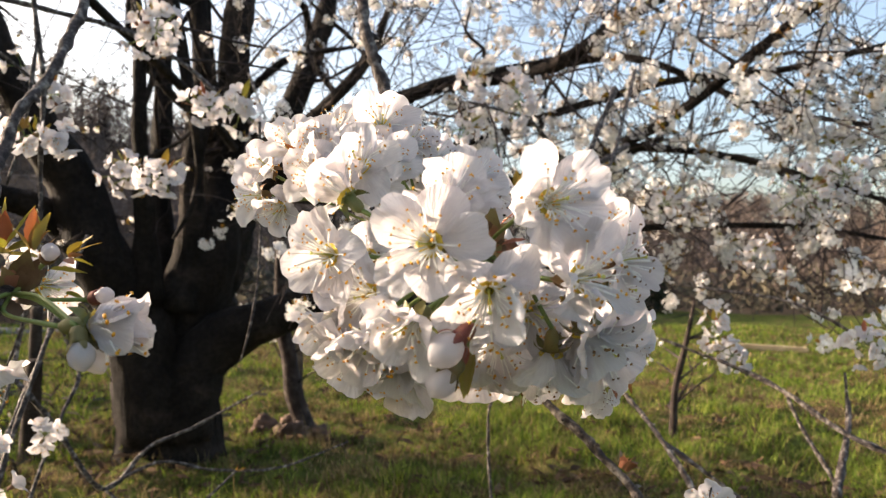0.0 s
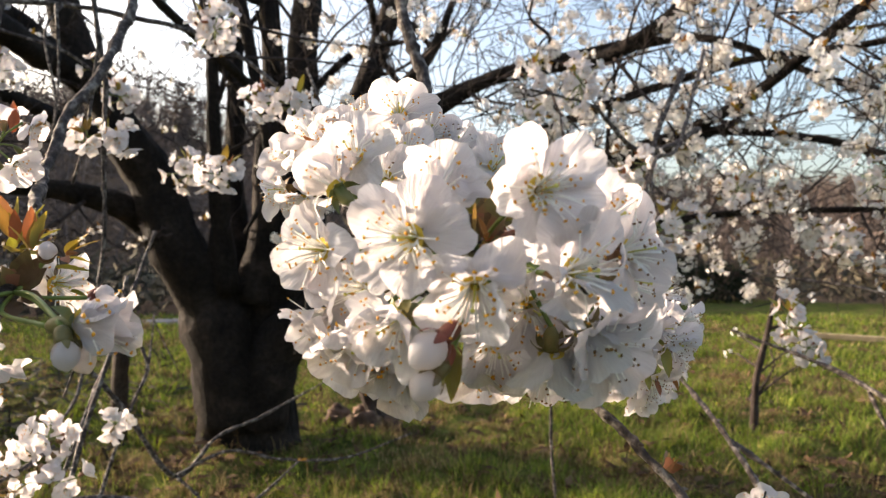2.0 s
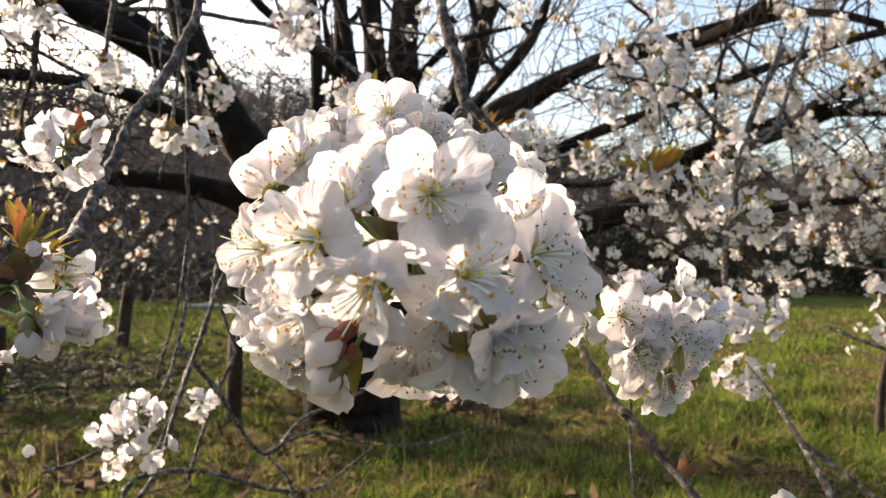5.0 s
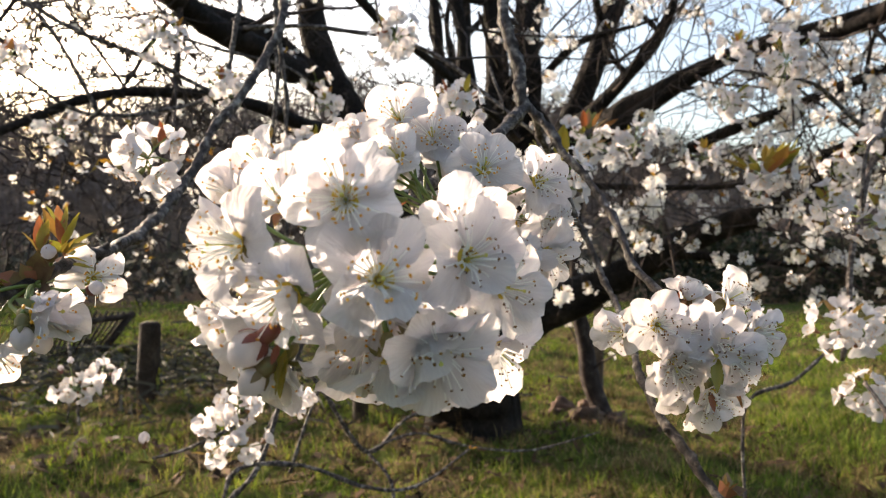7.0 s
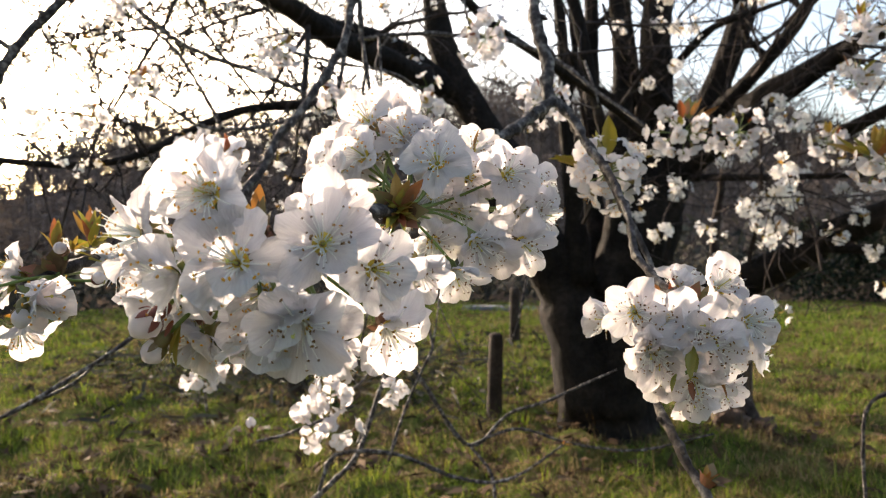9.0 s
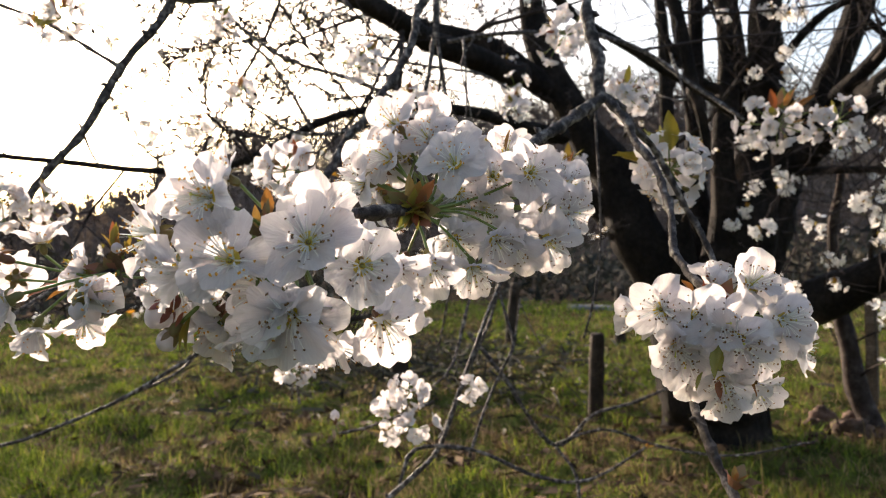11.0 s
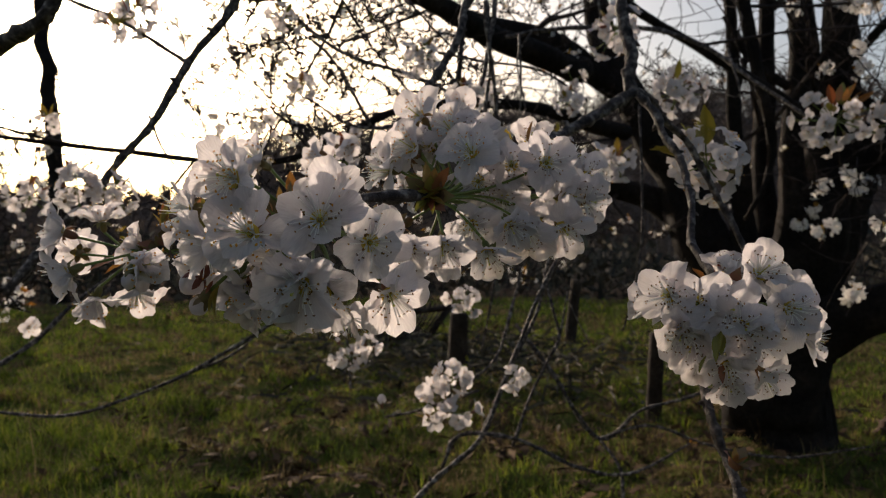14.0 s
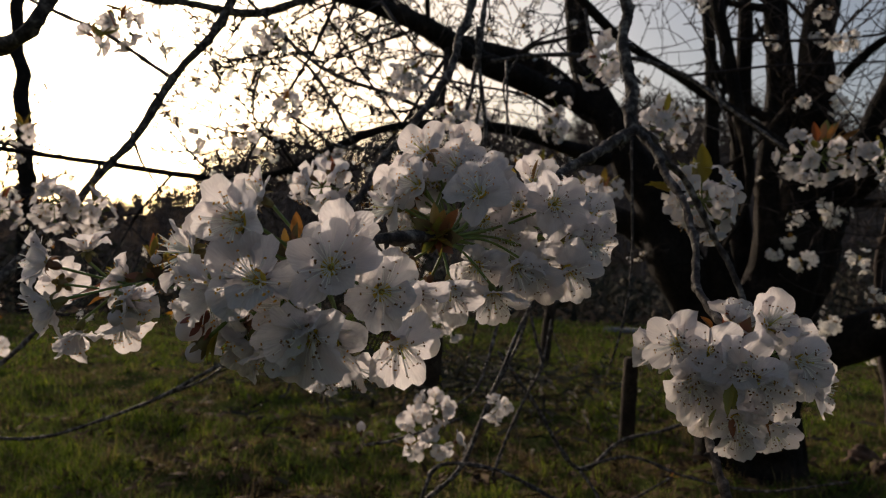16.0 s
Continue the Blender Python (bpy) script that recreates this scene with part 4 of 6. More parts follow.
def blossom(branch, c, n, size=1.0, cup=20, foot=None, old=False, spin=None, petals=5, tight=False):
    """One open flower of a branch at c, facing n: calyx with five petals, stamens and pistil; foot is where its stalk springs from."""
    rng = FLOWER_RNG
    c, n = Vector(c), Vector(n).normalized()
    m = Matrix.Translation(c - Vector(branch.location)) @ turn_to(n, rng.uniform(0, 6.28) if spin is None else spin) @ Matrix.Scale(size, 4)
    ob = mesh_part("blossom", rng.choice(CALYXES), None, branch)
    ob.matrix_basis = m
    for k in range(petals):
        p = mesh_part("petal", rng.choice(PETALS), None, ob)
        w = 2 * math.pi * k / 5 + rng.uniform(-0.1, 0.1)
        tilt = radians(cup + 8 + rng.gauss(0, 15))
        p.matrix_basis = Matrix.Rotation(w, 4, "Z") @ Matrix.Translation((0.0021, 0, 0.0006 + 0.0003 * (k % 2))) @ Matrix.Rotation(-tilt, 4, "Y") @ Matrix.Rotation(rng.gauss(0, 0.14), 4, "X") @ Matrix.Diagonal((rng.uniform(0.92, 1.12), rng.uniform(0.9, 1.12), rng.uniform(0.7, 1.4), 1))
    mesh_part("stamen_tuft", rng.choice(STAMENS_OLD if old else STAMENS), None, ob, "brown-tipped stamens" if old else "yellow-tipped stamens")
    if tight:
        core = mesh_part("stamen_tuft", rng.choice(STAMENS), None, ob, "upright yellow-tipped stamens")
        core.matrix_basis = Matrix.Rotation(1.0, 4, "Z") @ Matrix.Diagonal((0.42, 0.42, 0.7, 1))
    mesh_part("pistil", PISTIL_ME, None, ob)
    if foot is not None:
        foot = Vector(foot)
        a = c - n * 0.0066 * size
        mid = (a + foot) * 0.5 - n * 0.2 * (a - foot).length + Vector((0, 0, -0.001))
        pts, rad = spline([foot, mid, a], [0.0009, 0.00075, 0.0009], 0.003)
        g = Geo(branch.location)
        g.tube(pts, rad, 6)
        mesh_part("stalk", g.mesh("stalk"), STALK, branch)
    return ob


def flower_bud(branch, c, n, length=0.012, foot=None):
    """A plump white bud in a brown-red calyx."""
    rng = FLOWER_RNG
    c, n = Vector(c), Vector(n).normalized()
    g = Geo()
    prof = [(0.0, 0.12), (0.12, 0.32), (0.3, 0.46), (0.5, 0.5), (0.7, 0.44), (0.88, 0.26), (1.0, 0.05)]
    verts, faces, sides = [], [], 36
    for i, (z, r) in enumerate(prof):
        for k in range(sides):
            w = 2 * math.pi * k / sides
            f = 1 - 0.13 * ((3 * w / (2 * math.pi) + 0.9 * z) % 1.0) * min(1, z * 3)
            verts.append((math.cos(w) * r * f * length * 0.92, math.sin(w) * r * f * length * 0.92, z * length))
    for i in range(len(prof) - 1):
        for k in range(sides):
            k2 = (k + 1) % sides
            faces.append((i * sides + k, i * sides + k2, (i + 1) * sides + k2, (i + 1) * sides + k))
    g.add(verts, faces)
    ob = mesh_part("bud", g.mesh("bud"), PETAL, branch, "closed white flower bud")
    ob.matrix_basis = Matrix.Translation(c - Vector(branch.location)) @ turn_to(n, rng.uniform(0, 6))
    cal = Geo()
    cal.tube([(0, 0, -0.5 * length), (0, 0, -0.44 * length), (0, 0, -0.25 * length), (0, 0, -0.05 * length), (0, 0, 0.06 * length)], [0.0009, 0.0019, 0.0028, 0.0027, 0.0030], 10)
    for k in range(5):
        w = 2 * math.pi * k / 5
        s, t = Vector((math.cos(w), math.sin(w), 0)), Vector((-math.sin(w), math.cos(w), 0))
        strip = []
        for u, half, r in ((0, 0.12, 0.22), (0.14, 0.13, 0.36), (0.28, 0.09, 0.43), (0.42, 0.02, 0.465)):
            q = s * r * length + Vector((0, 0, u * length * 0.9))
            strip += [q - t * half * length, q + s * 0.03 * length, q + t * half * length]
        cal.add(strip, [(3 * i + j, 3 * i + j + 1, 3 * i + j + 4, 3 * i + j + 3) for i in range(3) for j in range(2)])
    mesh_part("calyx", cal.mesh("calyx"), BUD_CALYX, ob, "maroon sepals")
    if foot is not None:
        a, foot = c - n * 0.5 * length, Vector(foot)
        pts, rad = spline([foot, (a + foot) * 0.5 - n * 0.004, a], [0.0009, 0.0008, 0.0009], 0.003)
        g = Geo(branch.location)
        g.tube(pts, rad, 6)
        mesh_part("stalk", g.mesh("stalk"), STALK, branch)
    return ob


def leaf_meshes():
    out = []
    for variant in range(5):
        rng = random.Random(120 + variant)
        nu, nv = 12, 5
        verts, faces = [], []
        bend, fold = rng.uniform(-0.5, 0.6), rng.uniform(0.15, 0.6)
        for i in range(nu):
            u = i / (nu - 1)
            half = 0.175 * math.sin(math.pi * u ** 0.8) ** 0.9 + 0.012
            half *= 1 + 0.10 * (i % 2) * (0 < i < nu - 1)
            for j in range(nv):
                v = 2 * j / (nv - 1) - 1
                verts.append((u - 0.1 * bend * u * u, half * v * (1 - 0.25 * fold), abs(v) * half * fold + bend * 0.35 * u * u + 0.03 * noise.noise((u * 5, v * 3, variant))))
        for i in range(nu - 1):
            for j in range(nv - 1):
                a = i * nv + j
                faces.append((a, a + nv, a + nv + 1, a + 1))
        me = bpy.data.meshes.new("leaf")
        me.from_pydata(verts, [], faces)
        me.update()
        me.polygons.foreach_set("use_smooth", [True] * len(me.polygons))
        red = me.copy()
        me.materials.append(LEAF)
        red.materials.append(RED_LEAF)
        out.append((me, red))
    return out


LEAVES = leaf_meshes()


def leaf(branch, c, d, length, red=False, up=(0, 0, 1)):
    rng = FLOWER_RNG
    d = Vector(d).normalized()
    side = Vector(up).cross(d)
    if side.length < 1e-3:
        side = Vector((1, 0, 0))
    side.normalize()
    top = d.cross(side)
    m = Matrix((d, side, top)).transposed().to_4x4()
    ob = mesh_part("leaf", rng.choice(LEAVES)[1 if red else 0], None, branch, "red-bronze young leaf" if red else "bronze-green young leaf")
    ob.matrix_basis = Matrix.Translation(Vector(c) - Vector(branch.location)) @ m @ Matrix.Rotation(rng.uniform(-0.6, 0.6), 4, "X") @ Matrix.Scale(length, 4)
    return ob


def leaf_tuft(branch, c, axis, count, length, red=0.5, spread=0.7):
    rng = FLOWER_RNG
    for _ in range(count):
        d = Vector(axis).normalized() + Vector((rng.gauss(0, spread), rng.gauss(0, spread), rng.gauss(0, spread))) * 0.7
        leaf(branch, Vector(c) + d.normalized() * 0.002, d, length * rng.uniform(0.6, 1.2), rng.random() < red)


def bud_scales(branch, c, axis, count=9, size=0.006):
    """The brown scales at the foot of a flower cluster."""
    rng = FLOWER_RNG
    axis = Vector(axis).normalized()
    for k in range(count):
        side = axis.cross(Vector((rng.gauss(0, 1), rng.gauss(0, 1), rng.gauss(0, 1)))).normalized()
        t = axis.cross(side)
        s = size * rng.uniform(0.6, 1.2)
        a = Vector(c) + side * s * 0.25
        b = a + (axis * 0.7 + side * 0.45) * s
        e = a + (axis * 0.9 + side * 1.0) * s
        g = Geo(branch.location)
        g.add([a - t * s * 0.28, a + t * s * 0.28, b + t * s * 0.34, b - t * s * 0.34, e, a + side * s * 0.08, b + side * s * 0.1], [(0, 5, 6, 3), (5, 1, 2, 6), (3, 6, 4), (6, 2, 4)])
        mesh_part("bud_scale", g.mesh("bud_scale"), SCALE_LEAF, branch, "brown bud scale")


def knobbly(branch, name, points, radii, seed, step=0.0045, material=None, sides=10):
    """A woody shoot with swellings, spurs and rough bark."""
    rng = random.Random(seed)
    pts, rad = spline(points, radii, step)
    rad = [0.76 * r * (1 + 0.45 * max(0, noise.noise((i * 0.23, seed, 1.0))) + 0.16 * noise.noise((i * 0.9, seed, 3.0)) + (0.20 if (i * 37 + seed * 11) % 5 == 0 else 0.0)) for i, r in enumerate(rad)]
    pts = [p + Vector((noise.noise((i * 0.12, seed, 0.0)), noise.noise((i * 0.12, seed, 5.0)), noise.noise((i * 0.12, seed, 9.0)))) * r * 1.3 for i, (p, r) in enumerate(zip(pts, rad))]
    g = Geo(branch.location)
    g.tube(pts, rad, sides, True, 0.2, rng)
    i = 4
    while i < len(pts) - 3:
        d = (pts[i + 1] - pts[i - 1]).normalized()
        side = d.cross(Vector((rng.gauss(0, 1), rng.gauss(0, 1), rng.gauss(0, 1)))).normalized()
        r = rad[i]
        g.tube([pts[i], pts[i] + side * r * 1.3 + d * r * 0.4, pts[i] + side * r * 1.9 + d * r * 0.9], [r * 0.6, r * 0.5, r * 0.12], 6)
        i += rng.randint(4, 9)
    mesh_part(name, g.mesh(name), material or TWIG_BARK, branch)
    return pts


# the branch that carries the large cluster, the one behind it and the one beside it
NODE = Vector((-0.042, 0.602, 1.072))
spray = thing("cherry_branch", NODE, "grey-brown cherry branch with dense clusters of white blossom", "branch", "blossoming branches")
knobbly(spray, "branch", [(-0.16, 0.80, 1.62), (-0.105, 0.68, 1.34), (-0.071, 0.626, 1.166), NODE], [0.008, 0.0070, 0.0062, 0.0070], 1)
CORE_B = Vector((0.0048, 0.3477, 0.9694))
CORE_A = Vector((0.014, 0.258, 0.955))
knobbly(spray, "side_branch", [NODE, (-0.0446, 0.5400, 1.0395), (-0.0400, 0.4832, 1.0159), (-0.0457, 0.4373, 0.9976), (-0.0320, 0.3887, 0.9798), CORE_B, (0.012, 0.305, 0.968), CORE_A], [0.0060, 0.0055, 0.005, 0.0045, 0.0042, 0.004, 0.0036, 0.003], 2)
knobbly(spray, "side_branch", [NODE, (-0.0441, 0.6731, 1.0448), (-0.0286, 0.7215, 0.9784), (0.0040, 0.7122, 0.9161), (0.05, 0.57, 0.882), (0.076, 0.509, 0.855), (0.1135, 0.471, 0.820), (0.150, 0.445, 0.775), (0.20, 0.42, 0.69), (0.24, 0.38, 0.5)], [0.0042, 0.0038, 0.0034, 0.0034, 0.0033, 0.0034, 0.0035, 0.0037, 0.0043, 0.005], 3)
CORE_R = Vector((0.100, 0.497, 0.917))
knobbly(spray, "side_branch", [NODE, (-0.0108, 0.5974, 1.0346), (0.0225, 0.5729, 0.9976), (0.0669, 0.5175, 0.9375), CORE_R], [0.0046, 0.0038, 0.0034, 0.0030, 0.0028], 4)

# the large cluster
blossom(spray, (-0.003, 0.217, 0.957), (-0.35, -0.94, -0.03), 1.02, 18, CORE_A)
blossom(spray, (0.001, 0.232, 0.969), (0.15, -0.85, 0.50), 0.95, 32, CORE_A)
blossom(spray, (0.031, 0.221, 0.970), (0.42, -0.91, 0.02), 1.02, 20, CORE_A, tight=True)
blossom(spray, (0.014, 0.219, 0.944), (-0.04, -0.85, -0.53), 1.08, 30, CORE_A)
blossom(spray, (-0.038, 0.253, 0.954), (-0.51, -0.86, 0.02), 1.0, 20, CORE_A)
blossom(spray, (0.040, 0.224, 0.947), (0.63, -0.77, 0.06), 1.1, 20, CORE_A)
blossom(spray, (-0.008, 0.229, 0.934), (-0.54, -0.73, -0.42), 1.0, 34, CORE_A)
blossom(spray, (0.0122, 0.258, 0.919), (-0.09, -0.44, -0.89), 1.0, 38, CORE_A)
blossom(spray, (0.0577, 0.2453, 0.953), (0.83, -0.54, 0.11), 0.98, 24, CORE_A, True)
blossom(spray, (0.050, 0.243, 0.927), (0.52, -0.78, -0.35), 1.08, 24, CORE_A, True)
blossom(spray, (0.060, 0.268, 0.944), (0.93, -0.34, -0.10), 0.98, 26, CORE_A, True)
blossom(spray, (0.052, 0.284, 0.922), (0.82, -0.26, -0.51), 1.0, 24, CORE_A, True)
blossom(spray, (-0.036, 0.257, 0.933), (-0.62, -0.51, -0.60), 1.0, 34, CORE_A)
blossom(spray, (-0.0317, 0.2471, 0.9728), (-0.68, 0.40, 0.61), 0.95, 40, CORE_A)
blossom(spray, (-0.014, 0.250, 0.918), (-0.35, -0.29, -0.89), 0.9, 40, CORE_A)
blossom(spray, (0.033, 0.272, 0.915), (0.27, -0.12, -0.95), 1.0, 36, CORE_A, True)
blossom(spray, (-0.030, 0.262, 0.985), (-0.17, -0.87, 0.46), 0.95, 26, CORE_A)
blossom(spray, (-0.022, 0.245, 0.929), (-0.29, -0.68, -0.67), 1.0, 34, CORE_A)
blossom(spray, (0.0357, 0.2387, 0.9243), (-0.01, 0.29, -0.96), 1.0, 34, CORE_A, True)
blossom(spray, (0.0455, 0.2389, 0.9314), (0.37, 0.25, -0.90), 1.0, 30, CORE_A, True)
blossom(spray, (0.052, 0.256, 0.962), (0.69, -0.65, 0.31), 0.95, 26, CORE_A)
blossom(spray, (0.0191, 0.2527, 0.9258), (0.0568, -0.8474, -0.5279), 1.00, 26, CORE_A)
blossom(spray, (-0.0129, 0.2509, 0.9178), (-0.2445, -0.7396, -0.6270), 1.00, 28, CORE_A)
blossom(spray, (0.0450, 0.2558, 0.9238), (0.4132, -0.8057, -0.4243), 1.00, 24, CORE_A)
blossom(spray, (0.0289, 0.2454, 0.9361), (0.3008, -0.9460, -0.1208), 0.95, 24, CORE_A)
blossom(spray, (-0.0243, 0.2553, 0.9407), (-0.5032, -0.8544, -0.1293), 1.00, 24, CORE_A)
blossom(spray, (-0.0280, 0.2558, 0.9229), (-0.4964, -0.6900, -0.5267), 1.00, 26, CORE_A)
flower_bud(spray, (0.0052, 0.2164, 0.9294), (-0.69, -0.39, -0.61), 0.0122, CORE_A)
flower_bud(spray, (0.0030, 0.2195, 0.9191), (-0.64, -0.26, -0.72), 0.010, CORE_A)
bud_scales(spray, CORE_A, (0.0, -0.7, 0.3), 12, 0.011)
leaf(spray, (0.012, 0.252, 0.960), (0.19, -0.20, 0.96), 0.010, True)
leaf_tuft(spray, (0.016, 0.246, 0.956), (0.23, -0.92, 0.30), 9, 0.007, 0.65, 0.9)
leaf(spray, (0.0072, 0.2215, 0.9270), (-0.08, -0.34, -0.93), 0.007, True)
leaf(spray, (0.010, 0.252, 0.955), (-0.72, -0.68, 0.11), 0.012, True)
leaf(spray, (0.020, 0.250, 0.958), (0.90, -0.31, 0.31), 0.009, True)
leaf(spray, (0.004, 0.262, 0.965), (0.43, -0.31, 0.85), 0.015, True)
leaf(spray, (0.02, 0.262, 0.965), (0.67, 0.05, 0.74), 0.011, True)
leaf(spray, (0.008, 0.224, 0.925), (-0.08, -0.22, -0.97), 0.014, False)
leaf(spray, (0.010, 0.222, 0.924), (-0.25, -0.30, -0.90), 0.012, False)

# the cluster behind it
blossom(spray, (-0.032, 0.369, 1.021), (0.18, -0.92, 0.34), 1.05, 22, CORE_B)
blossom(spray, (-0.015, 0.403, 1.003), (0.52, -0.79, 0.32), 1.05, 26, CORE_B, True)
blossom(spray, (0.002, 0.413, 0.992), (0.66, -0.74, 0.13), 1.0, 14, CORE_B, True)
blossom(spray, (0.018, 0.430, 0.989), (0.84, -0.55, 0.06), 1.0, 16, CORE_B, True)
blossom(spray, (-0.0094, 0.3957, 0.9824), (0.70, -0.71, -0.09), 1.0, 20, CORE_B, True)
blossom(spray, (0.0100, 0.4262, 0.9586), (0.71, -0.49, -0.51), 1.0, 22, CORE_B, True)
blossom(spray, (0.0166, 0.4460, 0.9746), (0.98, -0.16, -0.15), 1.0, 20, CORE_B, True)
blossom(spray, (-0.0339, 0.3468, 0.9873), (-0.30, -0.95, 0.02), 1.05, 24, CORE_B, True)
blossom(spray, (0.0212, 0.3418, 0.9440), (0.60, -0.52, -0.61), 1.0, 26, CORE_B, True)
blossom(spray, (0.0168, 0.3781, 0.9404), (0.56, -0.33, -0.76), 1.0, 26, CORE_B, True)
blossom(spray, (0.0190, 0.3939, 0.9555), (0.79, -0.37, -0.49), 0.95, 26, CORE_B, True)
blossom(spray, (-0.0637, 0.3885, 1.0116), (-0.42, -0.84, 0.34), 1.0, 22, CORE_B)
blossom(spray, (-0.0417, 0.3688, 0.9995), (-0.10, -0.99, 0.07), 1.0, 22, CORE_B)
blossom(spray, (-0.0063, 0.3886, 1.0072), (0.31, -0.86, 0.41), 1.0, 22, CORE_B, True)
blossom(spray, (0.0250, 0.4190, 0.9924), (0.75, -0.65, 0.10), 1.0, 22, CORE_B, True)
blossom(spray, (-0.0434, 0.4062, 1.0283), (-0.13, 0.70, 0.71), 1.0, 30, CORE_B)
blossom(spray, (-0.0019, 0.4701, 0.9983), (0.83, 0.24, 0.51), 1.0, 22, CORE_B, True)
blossom(spray, (-0.0631, 0.3746, 1.0031), (-0.86, -0.45, 0.24), 1.0, 26, CORE_B)
blossom(spray, (-0.0335, 0.3733, 0.9435), (-0.11, -0.58, -0.80), 1.0, 26, CORE_B)
blossom(spray, (-0.0395, 0.3825, 1.0049), (0.50, -0.85, 0.17), 0.98, 24, CORE_B, True)
blossom(spray, (-0.0364, 0.4122, 1.0108), (0.61, -0.67, 0.42), 0.98, 24, CORE_B, True)
blossom(spray, (-0.0056, 0.4125, 0.9744), (0.74, -0.67, -0.09), 0.98, 20, CORE_B, True)
blossom(spray, (0.0045, 0.4484, 0.9736), (0.85, -0.49, -0.20), 1.0, 20, CORE_B, True)
blossom(spray, (0.0132, 0.4700, 0.9882), (0.98, -0.16, 0.11), 0.98, 22, CORE_B, True)
blossom(spray, (-0.0353, 0.3584, 0.9564), (-0.19, -0.89, -0.41), 0.98, 26, CORE_B, True)
blossom(spray, (0.0027, 0.3792, 0.9558), (0.70, -0.55, -0.45), 0.95, 26, CORE_B, True)
blossom(spray, (0.0239, 0.3173, 0.9418), (0.65, -0.58, -0.49), 1.0, 24, CORE_A, True)
blossom(spray, (0.0273, 0.2934, 0.9448), (0.77, -0.63, -0.09), 1.0, 22, CORE_A, True)
blossom(spray, (-0.0208, 0.4533, 1.0113), (0.65, -0.40, 0.64), 0.95, 28, CORE_B, True)
blossom(spray, (0.0247, 0.4325, 0.9555), (0.76, -0.41, -0.50), 1.1, 18, CORE_B, True)
blossom(spray, (0.0210, 0.4586, 0.9722), (0.96, -0.22, -0.16), 1.08, 18, CORE_B, True)
blossom(spray, (0.0184, 0.4100, 0.9523), (0.60, -0.53, -0.60), 1.05, 22, CORE_B, True)
leaf_tuft(spray, CORE_B + Vector((0.67, -0.74, 0.01)) * 0.008, (0.70, -0.71, 0.06), 20, 0.0125, 0.25, 1.2)
bud_scales(spray, CORE_B + Vector((0.67, -0.74, 0.01)) * 0.006, (0.67, -0.74, 0.01), 12, 0.011)
for up_, right_, len_, red_ in ((1.0, -0.15, 0.020, True), (0.9, 0.75, 0.021, True), (0.95, 0.3, 0.018, True), (0.25, 0.9, 0.012, False), (0.5, -0.6, 0.011, False), (0.8, 0.1, 0.014, False), (0.3, 0.5, 0.012, False), (0.1, -0.9, 0.010, False), (-0.3, -0.7, 0.010, False), (-0.6, -0.3, 0.011, False), (-0.7, 0.3, 0.012, False), (-0.3, 0.8, 0.012, False), (0.1, 0.2, 0.009, False), (-0.1, -0.2, 0.009, True)):
    fr, ri = Vector((0.67, -0.74, 0.01)), Vector((0.74, 0.67, -0.01))
    leaf(spray, CORE_B + fr * 0.010, ri * right_ + Vector((0, 0, up_)) + fr * 0.6, len_, red_)
leaf(spray, (-0.0652, 0.3989, 0.9986), (-0.85, -0.33, 0.41), 0.026, True)
leaf(spray, (-0.0715, 0.4091, 0.9903), (-0.94, -0.32, 0.09), 0.022, True)
leaf(spray, (-0.0146, 0.4454, 1.0117), (0.30, 0.00, 0.95), 0.014, True)
leaf(spray, (-0.0163, 0.4304, 1.0087), (0.05, -0.51, 0.86), 0.013, False)

blossom(spray, (-0.0989, 0.4137, 1.0049), (-0.3032, -0.8549, 0.4209), 1.00, 26, CORE_B)
blossom(spray, (-0.1051, 0.4191, 0.9908), (-0.7056, -0.7044, -0.0774), 1.00, 26, CORE_B)
blossom(spray, (-0.0824, 0.3985, 1.0148), (-0.1068, -0.8112, 0.5749), 1.00, 24, CORE_B)
blossom(spray, (-0.0904, 0.4093, 0.9837), (-0.2969, -0.7946, -0.5296), 0.95, 26, CORE_B)
blossom(spray, (-0.0691, 0.3935, 1.0123), (-0.0060, -0.8865, 0.4627), 1.00, 22, CORE_B)
blossom(spray, (-0.0577, 0.3983, 1.0219), (-0.2066, -0.6610, 0.7214), 1.00, 26, CORE_B)
blossom(spray, (-0.0646, 0.3690, 0.9949), (-0.3120, -0.9332, 0.1783), 1.00, 22, CORE_B)
blossom(spray, (-0.0197, 0.3835, 1.0131), (0.2866, -0.8841, 0.3692), 1.00, 24, CORE_B)
blossom(spray, (-0.0267, 0.3588, 1.0011), (0.0962, -0.9563, 0.2761), 1.00, 22, CORE_B)
blossom(spray, (0.0142, 0.3690, 0.9944), (0.4831, -0.7908, 0.3759), 1.00, 24, CORE_B)
leaf(spray, (-0.0848, 0.3888, 1.0017), (0.5002, -0.6250, 0.5993), 0.016, True)
leaf(spray, (-0.0850, 0.3841, 0.9906), (0.7036, -0.6992, -0.1267), 0.014, True)
leaf(spray, (-0.0733, 0.3837, 1.0056), (-0.6907, -0.4703, 0.5494), 0.014, True)

